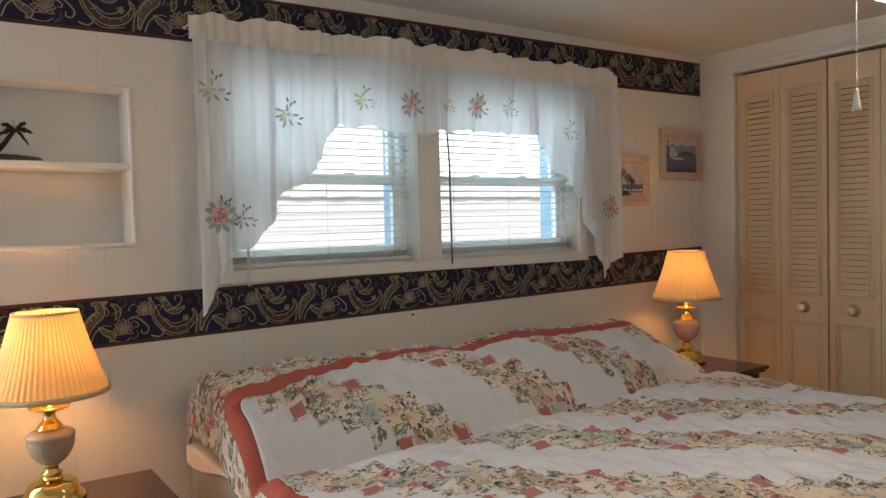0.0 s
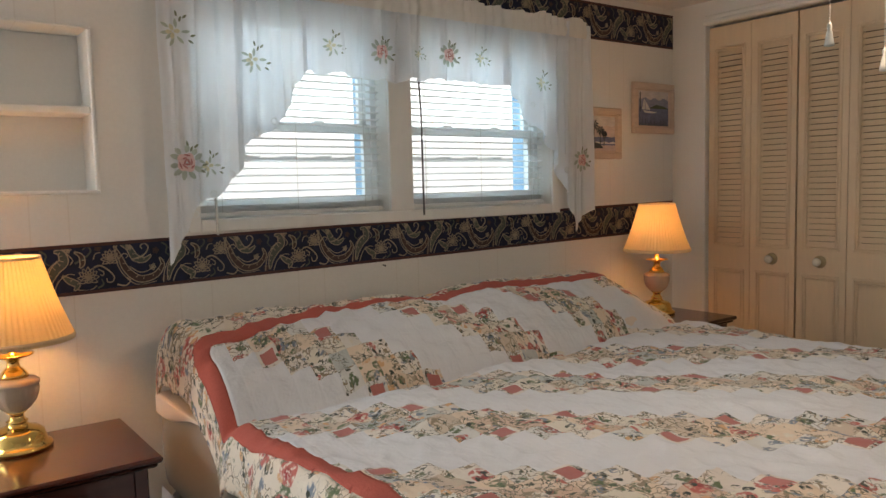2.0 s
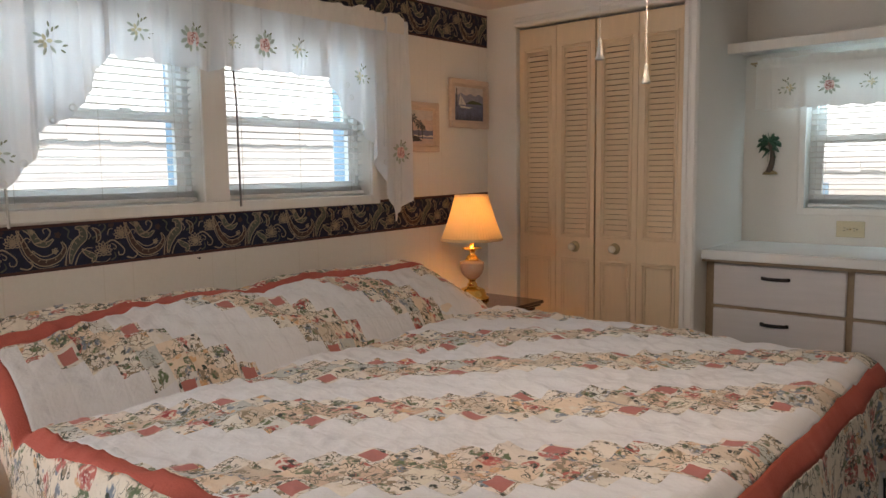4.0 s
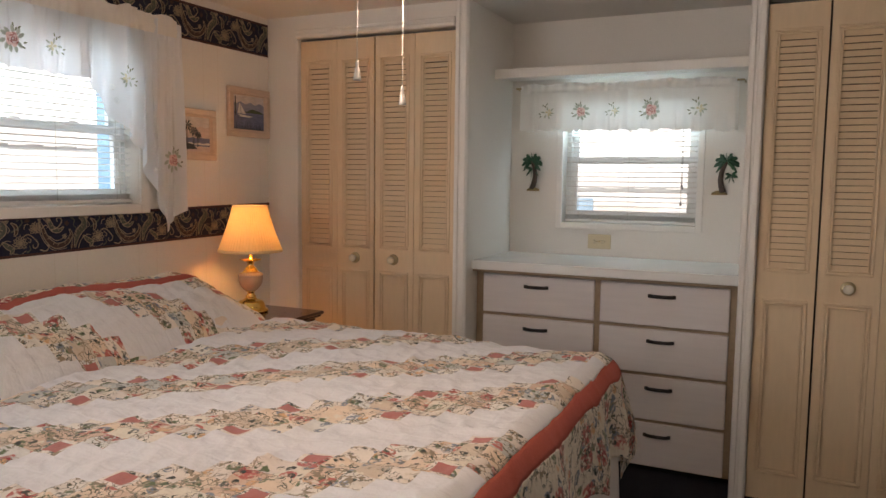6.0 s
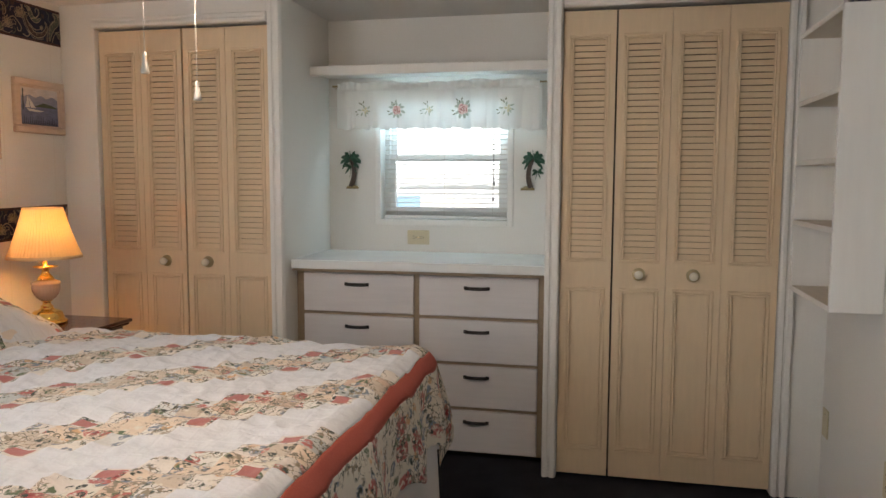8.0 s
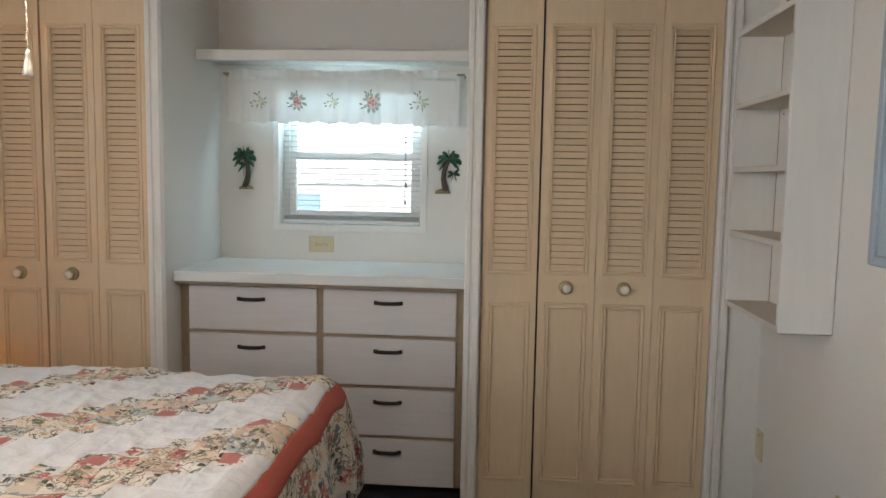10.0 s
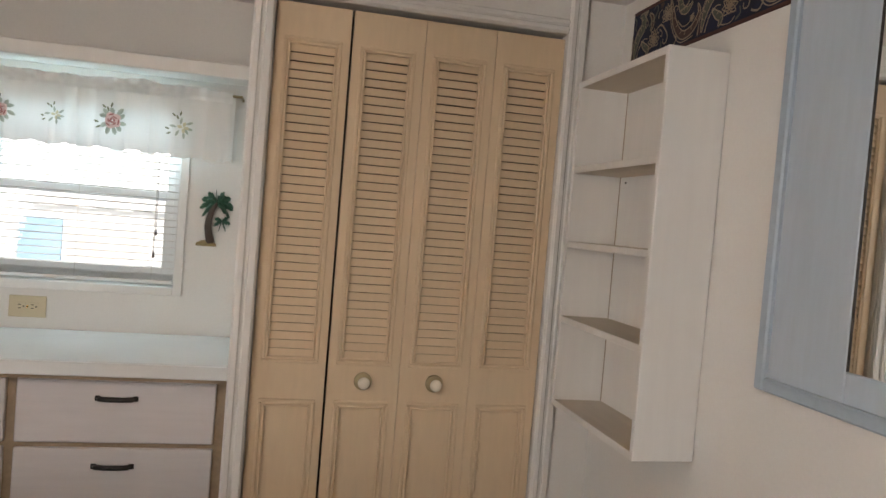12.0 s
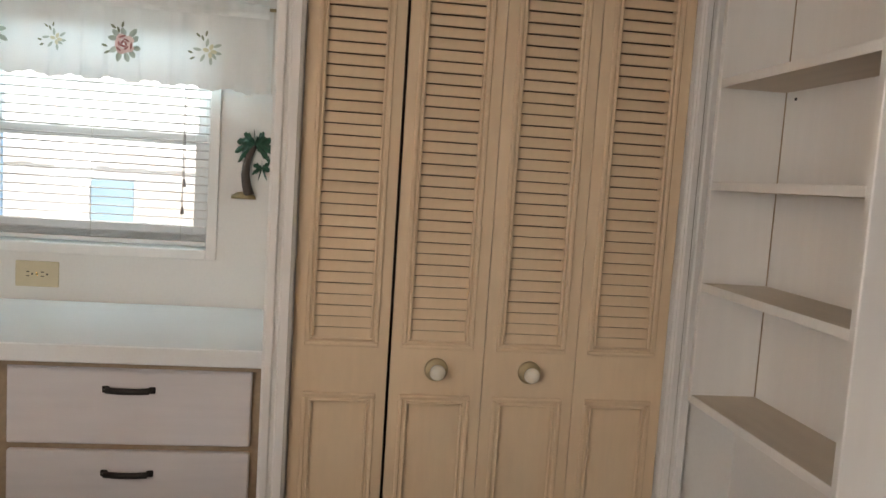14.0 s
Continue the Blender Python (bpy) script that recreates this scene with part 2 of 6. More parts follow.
def floral_print(nt, uv, scale, ground, choice=None):
    """Small flowers, leaves and sprigs scattered on a pale ground; returns a colour socket."""
    L, new_node = nt.links.new, nt.nodes.new
    warp, add = new_node("ShaderNodeTexNoise"), new_node("ShaderNodeMixRGB")
    warp.inputs["Scale"].default_value, warp.inputs["Detail"].default_value = scale * 1.3, 2
    add.blend_type, add.inputs[0].default_value = "ADD", 0.03
    L(uv, warp.inputs[0]), L(uv, add.inputs[1]), L(warp.outputs["Color"], add.inputs[2])
    col = ground
    layers = ((1.1, 0.34, 0.08, (0.13, 0.17, 0.095, 1)), (1.5, 0.38, 0.08, (0.20, 0.235, 0.29, 1)), (0.75, 0.40, 0.08, (0.52, 0.15, 0.13, 1)),
              (0.75, 0.22, 0.08, (0.36, 0.06, 0.06, 1)), (2.2, 0.34, 0.08, (0.05, 0.06, 0.05, 1)), (1.1, 0.27, 0.10, (0.66, 0.40, 0.22, 1)), (2.0, 0.30, 0.10, (0.72, 0.65, 0.55, 1)))
    for k, (mul, size, soft, c) in enumerate(layers):
        off, v = new_node("ShaderNodeVectorMath"), new_node("ShaderNodeTexVoronoi")
        off.operation = "ADD"
        off.inputs[1].default_value = ((0 if k == 3 else k) * 0.37 + (0.74 if k == 3 else 0), (0 if k == 3 else k) * 0.71 + (1.42 if k == 3 else 0), 0.13 * (2 if k == 3 else k))
        v.inputs["Scale"].default_value, v.inputs["Randomness"].default_value = scale * mul, 1.0
        L(add.outputs[0], off.inputs[0]), L(off.outputs[0], v.inputs[0])
        rg = new_node("ShaderNodeMapRange")
        rg.inputs[1].default_value, rg.inputs[2].default_value = size + soft * 0.4, size
        L(v.outputs["Distance"], rg.inputs[0])
        pick, both = new_node("ShaderNodeSeparateColor"), new_node("ShaderNodeMath")
        L(v.outputs["Color"], pick.inputs[0])
        gt = new_node("ShaderNodeMath")
        gt.operation, gt.inputs[1].default_value = "GREATER_THAN", 0.52
        both.operation = "MULTIPLY"
        L(pick.outputs[0], gt.inputs[0]), L(gt.outputs[0], both.inputs[0]), L(rg.outputs[0], both.inputs[1])
        ragged, n = new_node("ShaderNodeMath"), new_node("ShaderNodeTexNoise")
        n.inputs["Scale"].default_value = scale * 4.2
        ragged.operation = "MULTIPLY"
        L(uv, n.inputs[0])
        cut = new_node("ShaderNodeMapRange")
        cut.inputs[1].default_value, cut.inputs[2].default_value = 0.38, 0.52
        L(n.outputs[0], cut.inputs[0]), L(cut.outputs[0], ragged.inputs[0]), L(both.outputs[0], ragged.inputs[1])
        mask = ragged.outputs[0]
        if choice is not None:      # each patch is cut from one of several prints
            lo_, hi_ = ((0.0, 1.0), (0.40, 1.0), (0.0, 0.70), (0.0, 0.70), (0.12, 1.0), (0.3, 0.8), (0.0, 1.0))[k]
            g1, g2, g3 = new_node("ShaderNodeMath"), new_node("ShaderNodeMath"), new_node("ShaderNodeMath")
            g1.operation, g1.inputs[1].default_value = "GREATER_THAN", lo_ - 0.001
            g2.operation, g2.inputs[1].default_value = "LESS_THAN", hi_ + 0.001
            g3.operation = "MULTIPLY"
            L(choice, g1.inputs[0]), L(choice, g2.inputs[0]), L(g1.outputs[0], g3.inputs[0]), L(g2.outputs[0], g3.inputs[1])
            g4 = new_node("ShaderNodeMath")
            g4.operation = "MULTIPLY"
            L(g3.outputs[0], g4.inputs[0]), L(mask, g4.inputs[1])
            mask = g4.outputs[0]
        mx = new_node("ShaderNodeMixRGB")
        L(mask, mx.inputs[0])
        if isinstance(col, tuple):
            mx.inputs[1].default_value = col
        else:
            L(col, mx.inputs[1])
        mx.inputs[2].default_value = c
        col = mx.outputs[0]
    for k, (mul, c, w) in enumerate(((2.3, (0.10, 0.11, 0.085, 1), 0.017), (1.5, (0.30, 0.24, 0.17, 1), 0.018))):     # fine drawn stems and outlines
        n, dist, ln, keep, area, mx = new_node("ShaderNodeTexNoise"), new_node("ShaderNodeMath"), new_node("ShaderNodeMath"), new_node("ShaderNodeTexNoise"), new_node("ShaderNodeMapRange"), new_node("ShaderNodeMixRGB")
        n.inputs["Scale"].default_value, n.inputs["Detail"].default_value = scale * mul, 1.5
        keep.inputs["Scale"].default_value = scale * 0.7
        L(uv, n.inputs[0]), L(uv, keep.inputs[0])
        dist.operation, dist.inputs[1].default_value = "SUBTRACT", 0.5
        L(n.outputs[0], dist.inputs[0])
        ab = new_node("ShaderNodeMath")
        ab.operation = "ABSOLUTE"
        L(dist.outputs[0], ab.inputs[0])
        ln.operation, ln.inputs[1].default_value = "LESS_THAN", w
        L(ab.outputs[0], ln.inputs[0])
        area.inputs[1].default_value, area.inputs[2].default_value = 0.44, 0.52
        L(keep.outputs[0], area.inputs[0])
        both = new_node("ShaderNodeMath")
        both.operation = "MULTIPLY"
        L(ln.outputs[0], both.inputs[0]), L(area.outputs[0], both.inputs[1])
        L(both.outputs[0], mx.inputs[0]), L(col, mx.inputs[1])
        mx.inputs[2].default_value = c
        col = mx.outputs[0]
    return col


def quilt_material(name, border):
    """Patchwork: diagonal stepped bands of small print squares on white, red squares at the steps; or the printed border alone."""
    m, nt, b = nodes_of(name)
    L, new_node = nt.links.new, nt.nodes.new
    uvn = new_node("ShaderNodeUVMap")
    uvn.uv_map = "cloth"
    uv = uvn.outputs[0]

    def math_node(op, a, c=None, d=None):
        n = new_node("ShaderNodeMath")
        n.operation = op
        for i, v in enumerate((a, c, d)):
            if v is None:
                continue
            if isinstance(v, (int, float)):
                n.inputs[i].default_value = v
            else:
                L(v, n.inputs[i])
        return n.outputs[0]

    def mix(f, a, c):
        n = new_node("ShaderNodeMixRGB")
        L(f, n.inputs[0])
        for i, v in ((1, a), (2, c)):
            if isinstance(v, tuple):
                n.inputs[i].default_value = v
            else:
                L(v, n.inputs[i])
        return n.outputs[0]

    cream = (0.74, 0.60, 0.47, 1)
    if border:
        col = floral_print(nt, uv, 15.0, (0.73, 0.65, 0.55, 1))
    else:
        sep = new_node("ShaderNodeSeparateXYZ")
        L(uv, sep.inputs[0])
        s = 0.0667
        px, py = math_node("DIVIDE", sep.outputs[0], s), math_node("DIVIDE", sep.outputs[1], s)
        i, j = math_node("FLOOR", px), math_node("FLOOR", py)
        band = math_node("FLOORED_MODULO", math_node("ADD", i, j), 8.0)
        along = math_node("FLOORED_MODULO", math_node("SUBTRACT", i, j), 8.0)
        white_patch = math_node("GREATER_THAN", band, 3.5)
        cell = new_node("ShaderNodeCombineXYZ")
        L(i, cell.inputs[0]), L(j, cell.inputs[1])
        rnd = new_node("ShaderNodeTexWhiteNoise")
        L(cell.outputs[0], rnd.inputs[0])
        tint = new_node("ShaderNodeValToRGB")
        tint.color_ramp.interpolation = "CONSTANT"
        el = tint.color_ramp.elements
        el[0].color, el[1].color, el[1].position = cream, (0.72, 0.66, 0.56, 1), 0.35
        for p, c in ((0.55, (0.60, 0.50, 0.40, 1)), (0.70, (0.50, 0.52, 0.50, 1)), (0.84, (0.64, 0.47, 0.36, 1))):
            e = el.new(p)
            e.color = c
        L(rnd.outputs[0], tint.inputs[0])
        shifted = new_node("ShaderNodeVectorMath")
        shifted.operation = "MULTIPLY_ADD"
        shifted.inputs[1].default_value = (0.21, 0.33, 0.0)
        L(cell.outputs[0], shifted.inputs[0]), L(uv, shifted.inputs[2])
        rc = new_node("ShaderNodeSeparateColor")
        L(rnd.outputs[1], rc.inputs[0])
        rim = math_node("MULTIPLY", math_node("GREATER_THAN", math_node("ABSOLUTE", math_node("SUBTRACT", band, 1.5)), 1.0), 0.65)
        ground = mix(rim, tint.outputs[0], (0.76, 0.74, 0.71, 1))
        printed = floral_print(nt, shifted.outputs[0], 18.0, ground, rc.outputs[1])
        white = new_node("ShaderNodeValToRGB")
        wn1 = new_node("ShaderNodeTexNoise")
        wn1.inputs["Scale"].default_value = 6
        L(uv, wn1.inputs[0])
        white.color_ramp.elements[0].color, white.color_ramp.elements[1].color = (0.67, 0.675, 0.70, 1), (0.75, 0.755, 0.78, 1)
        L(wn1.outputs[0], white.inputs[0])
        col = mix(white_patch, printed, white.outputs[0])
        low = math_node("MULTIPLY", math_node("COMPARE", band, 0.0, 0.1), math_node("COMPARE", along, 0.0, 0.1))
        high = math_node("MULTIPLY", math_node("COMPARE", band, 3.0, 0.1), math_node("COMPARE", along, 3.0, 0.1))
        red = math_node("MAXIMUM", low, high)
        fx, fy = math_node("FRACT", px), math_node("FRACT", py)
        seam = math_node("MINIMUM", math_node("MINIMUM", fx, math_node("SUBTRACT", 1.0, fx)), math_node("MINIMUM", fy, math_node("SUBTRACT", 1.0, fy)))
        red = math_node("MULTIPLY", red, math_node("GREATER_THAN", seam, 0.16))
        col = mix(red, col, (0.47, 0.17, 0.15, 1))
    L(col, b.inputs["Base Color"])
    b.inputs["Roughness"].default_value, b.inputs["Specular IOR Level"].default_value = 0.9, 0.15
    b.inputs["Sheen Weight"].default_value = 0.15
    n1 = new_node("ShaderNodeTexNoise")
    n1.inputs["Scale"].default_value, n1.inputs["Detail"].default_value = 26, 5
    L(uv, n1.inputs[0])
    bp = new_node("ShaderNodeBump")
    bp.inputs["Strength"].default_value, bp.inputs["Distance"].default_value = 0.55, 0.014
    L(n1.outputs[0], bp.inputs["Height"])
    nrm = bp.outputs[0]
    if not border:
        sm = new_node("ShaderNodeMapRange")
        sm.inputs[1].default_value, sm.inputs[2].default_value = 0.0, 0.10
        L(seam, sm.inputs[0])
        bp2 = new_node("ShaderNodeBump")
        bp2.inputs["Strength"].default_value, bp2.inputs["Distance"].default_value = 0.25, 0.003
        L(sm.outputs[0], bp2.inputs["Height"]), L(nrm, bp2.inputs["Normal"])
        nrm = bp2.outputs[0]
    L(nrm, b.inputs["Normal"])
    return m


M_QUILT, M_QBORDER = quilt_material("patchwork_quilt_cotton", False), quilt_material("floral_border_cotton", True)
M_QRED = mat("brick_red_cotton", (0.46, 0.115, 0.088), 0.9, grain=220, spread=0.12, bump=0.25, spec=0.15)

# ---- building helpers ----
ORIGIN = {}


def thing(name, label, category, at=(0, 0, 0), group="", kind=""):
    ob = new(name)
    ob.location = at
    ORIGIN[ob] = Vector(at)
    ob.empty_display_size = 0.1
    return tagged(ob, label, category, group, kind)


def part(name, bm, material, parent=None, label="", smooth=False):
    """Links a bmesh, given in world coordinates, as one mesh object under a thing or part."""
    base = ORIGIN.get(parent, Vector((0, 0, 0)))
    for v in bm.verts:
        v.co -= base
    me = bpy.data.meshes.new(name)
    bmesh.ops.recalc_face_normals(bm, faces=bm.faces)
    bm.to_mesh(me)
    bm.free()
    me.materials.append(material)
    if smooth:
        for p in me.polygons:
            p.use_smooth = True
    ob = new(name, me)
    ORIGIN[ob] = base
    if parent:
        ob.parent = parent
    if label:
        ob["label"] = label
    return ob


def piece(name, me, at, parent, rot=None):
    """One of many alike pieces, on shared mesh data."""
    ob = new(name, me)
    ob.parent = parent
    ob.location = Vector(at) - ORIGIN[parent]
    if rot:
        ob.rotation_euler = rot
    return ob


def box(bm, x0, x1, y0, y1, z0, z1, bevel=0.0, seg=1):
    m = Matrix.LocRotScale(((x0 + x1) / 2, (y0 + y1) / 2, (z0 + z1) / 2), None, (abs(x1 - x0), abs(y1 - y0), abs(z1 - z0)))
    r = bmesh.ops.create_cube(bm, size=1.0, matrix=m)
    if bevel:
        edges = list({e for v in r["verts"] for e in v.link_edges})
        bmesh.ops.bevel(bm, geom=edges, offset=bevel, segments=seg, affect="EDGES", profile=0.5)
    return bm


def boxes(*rows, bevel=0.0):
    bm = bmesh.new()
    for r in rows:
        box(bm, *r, bevel=bevel)
    return bm


def lathe(profile, n=32, at=(0, 0, 0), flute=0.0, flutes=0, span=None):
    """A turned shape from (radius, height) pairs; flute waves the radius."""
    bm = bmesh.new()
    rings = []
    for k, (r, z) in enumerate(profile):
        ring = []
        for i in range(n):
            a = 2 * math.pi * i / n
            rr = r
            if flute and (span is None or span[0] <= k <= span[1]):
                rr = r * (1 + flute * math.cos(flutes * a))
            ring.append(bm.verts.new((at[0] + rr * math.cos(a), at[1] + rr * math.sin(a), at[2] + z)))
        rings.append(ring)
    for a, b in zip(rings, rings[1:]):
        for i in range(n):
            bm.faces.new((a[i], a[(i + 1) % n], b[(i + 1) % n], b[i]))
    return bm, rings


def tube(points, radius, n=8, taper=1.0):
    """A round bar along points."""
    bm = bmesh.new()
    pts = [Vector(p) for p in points]
    rings = []
    for k, p in enumerate(pts):
        d = (pts[min(k + 1, len(pts) - 1)] - pts[max(k - 1, 0)]).normalized()
        u = d.orthogonal().normalized()
        v = d.cross(u)
        r = radius * (1 + (taper - 1) * k / max(1, len(pts) - 1))
        rings.append([bm.verts.new(p + r * (math.cos(2 * math.pi * i / n) * u + math.sin(2 * math.pi * i / n) * v)) for i in range(n)])
    for a, b in zip(rings, rings[1:]):
        for i in range(n):
            bm.faces.new((a[i], a[(i + 1) % n], b[(i + 1) % n], b[i]))
    bm.faces.new(rings[0][::-1]), bm.faces.new(rings[-1])
    return bm


def join(a, b):
    me = bpy.data.meshes.new("joined")
    b.to_mesh(me)
    b.free()
    a.from_mesh(me)
    bpy.data.meshes.remove(me)
    return a


def wall_with_holes(name, material, axis, a0, a1, face, back, z0, z1, holes):
    """A wall slab along x (axis 0) or y (axis 1) with openings (a0, a1, z0, z1) right through it."""
    cuts_a = sorted({a0, a1, *[h[0] for h in holes], *[h[1] for h in holes]})
    cuts_z = sorted({z0, z1, *[h[2] for h in holes], *[h[3] for h in holes]})
    bm = bmesh.new()
    for p, q in zip(cuts_a, cuts_a[1:]):
        for r, s in zip(cuts_z, cuts_z[1:]):
            ca, cz = (p + q) / 2, (r + s) / 2
            if any(h[0] < ca < h[1] and h[2] < cz < h[3] for h in holes):
                continue
            if axis == 0:
                box(bm, p, q, min(face, back), max(face, back), r, s)
            else:
                box(bm, min(face, back), max(face, back), p, q, r, s)
    bmesh.ops.remove_doubles(bm, verts=bm.verts, dist=1e-5)
    seen = {}
    for f in bm.faces:
        seen.setdefault(tuple(round(c, 4) for c in f.calc_center_median()), []).append(f)
    bmesh.ops.delete(bm, geom=[f for fs in seen.values() if len(fs) > 1 for f in fs], context="FACES")
    return tagged(part(name, bm, material), kind="structure")


# ---- structure ----
WIN_L, WIN_R, WIN_E = (0.755, 1.468, 1.185, 1.90), (1.572, 2.31, 1.185, 1.90), (0.675, 1.345, 1.09, 1.74)
NICHE = (-0.35, 0.455, 1.287, 1.747)
# Opening of the made-up window out of view, for the fill lamp.
WIN_UNSEEN = (-1.20, -0.48, 0.50, 1.95)
T = 0.17
floor_ob = tagged(part("floor", boxes((W - 0.2, E + 0.2, S - 0.2, N + 0.2, -0.12, 0.0)), M_CARPET), "dark charcoal carpet on the bedroom floor", "floor", kind="structure")
ceil_ob = tagged(part("ceiling", boxes((W - 0.2, E + 0.2, S - 0.2, N + 0.2, CEIL, CEIL + 0.12)), M_CEIL), "plain white painted ceiling", "ceiling", kind="structure")
wall_n = wall_with_holes("wall_north", M_WALL, 0, W, E + T, N, N + T, 0, CEIL, [WIN_L, WIN_R, NICHE, WIN_UNSEEN])
tagged(wall_n, "white painted panelled wall with narrow grooves", "wall")
wall_e = wall_with_holes("wall_east", M_PLAIN, 1, S, N, E, E + T, 0, CEIL, [WIN_E])
tagged(wall_e, "white painted outer wall behind the closets", "wall")
wall_s = wall_with_holes("wall_south", M_PLAIN, 0, W, E + T, S, S - T, 0, CEIL, [])
tagged(wall_s, "white painted panelled wall", "wall")
wall_w = wall_with_holes("wall_west", M_WALL_Y, 1, S, N, W, W - T, 0, CEIL, [])
tagged(wall_w, "plain white wall closing the room", "wall")
tagged(part("wall_niche_back", boxes((NICHE[0] - 0.02, NICHE[1] + 0.02, N + 0.125, N + 0.165, NICHE[2] - 0.02, NICHE[3] + 0.02)), M_PLAIN), "recessed wall niche back panel", "wall", kind="structure")

CF = 3.185      # closet wall face
DX = 3.20       # door faces
YL0, YL1, YR0, YR1 = 1.70, 2.582, -0.505, 0.372
NY0, NY1 = 0.435, 1.632
DTOP = 2.005
tagged(part("wall_closet_left", boxes((CF, CF + 0.07, YL1 + 0.003, N, 0, CEIL), (CF, CF + 0.07, YL0, YL1 + 0.003, DTOP + 0.006, CEIL)), M_PLAIN), "white painted closet front wall", "wall", kind="structure")
tagged(part("wall_closet_side", boxes((CF, E, NY1, YL0 - 0.004, 0, CEIL)), M_PLAIN), "white painted closet side wall", "wall", kind="structure")
tagged(part("wall_closet_right", boxes((CF, CF + 0.07, S, YR0 - 0.002, 0, CEIL), (CF, CF + 0.07, YR0 - 0.002, YR1 + 0.002, DTOP + 0.006, CEIL)), M_PLAIN), "white painted closet front wall", "wall", kind="structure")
tagged(part("wall_closet_side_right", boxes((CF, E, YR1 + 0.002, NY0, 0, CEIL)), M_PLAIN), "white painted closet side wall", "wall", kind="structure")


# Made-up dark sheets close behind the doors, so the slat gaps look shaded.
M_CLOSET_SHADE = mat("dark_brown_closet_shade", (0.10, 0.066, 0.042), 0.6, grain=40, spread=0.25, bump=0.08, stretch=(1, 1, 0.08))
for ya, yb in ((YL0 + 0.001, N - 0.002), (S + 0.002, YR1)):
    tagged(part("wall_closet_back", boxes((CF + 0.14, CF + 0.15, ya, yb, 0.002, CEIL - 0.002)), M_CLOSET_SHADE), "brown wood panelling inside the closet, behind the louvres", "wall", kind="structure")


def casing(name, y0, y1, z0, z1, across=False):
    """Fluted door casing: a board with two raised beads."""
    rows = [(CF - 0.012, CF, y0, y1, z0, z1)]
    if not across:
        w = y1 - y0
        rows += [(CF - 0.020, CF - 0.012, y0 + w * f0, y0 + w * f1, z0, z1) for f0, f1 in ((0.06, 0.46), (0.60, 0.94))]
    else:
        h = z1 - z0
        rows += [(CF - 0.020, CF - 0.012, y0, y1, z0 + h * f0, z0 + h * f1) for f0, f1 in ((0.06, 0.46), (0.60, 0.94))]
    return tagged(part(name, boxes(*rows, bevel=0.0035), M_TRIM), "white painted fluted door casing", "door trim", kind="structure")


casing("trim", YR1 + 0.002, NY0, 0.0, CEIL - 0.002)
casing("trim", YR0 - 0.060, YR0 - 0.002, 0.0, CEIL - 0.002)
casing("trim", NY1, YL0 - 0.002, 0.0, CEIL - 0.002)
casing("trim", YR0, YR1, DTOP + 0.006, DTOP + 0.050, True)
casing("trim", YL0, YL1 + 0.014, DTOP + 0.006, DTOP + 0.050, True)
tagged(part("trim", boxes((CF - 0.012, CF, YL1 + 0.002, YL1 + 0.014, 0, DTOP + 0.004), bevel=0.002), M_TRIM), "narrow white door stop", "door trim", kind="structure")

# ---- louvred bifold doors ----
LEAF_W, LEAF_T = 0.2176, 0.028
SL_N = 36


def slat_mesh():
    bm = bmesh.new()
    box(bm, -0.0019, 0.0019, -0.0655, 0.0655, -0.0120, 0.0120, bevel=0.0006)
    bmesh.ops.rotate(bm, verts=bm.verts, matrix=Matrix.Rotation(radians(21), 3, "Y"))
    me = bpy.data.meshes.new("slat")
    bm.to_mesh(me)
    bm.free()
    me.materials.append(M_DOOR)
    return me


SLAT = slat_mesh()


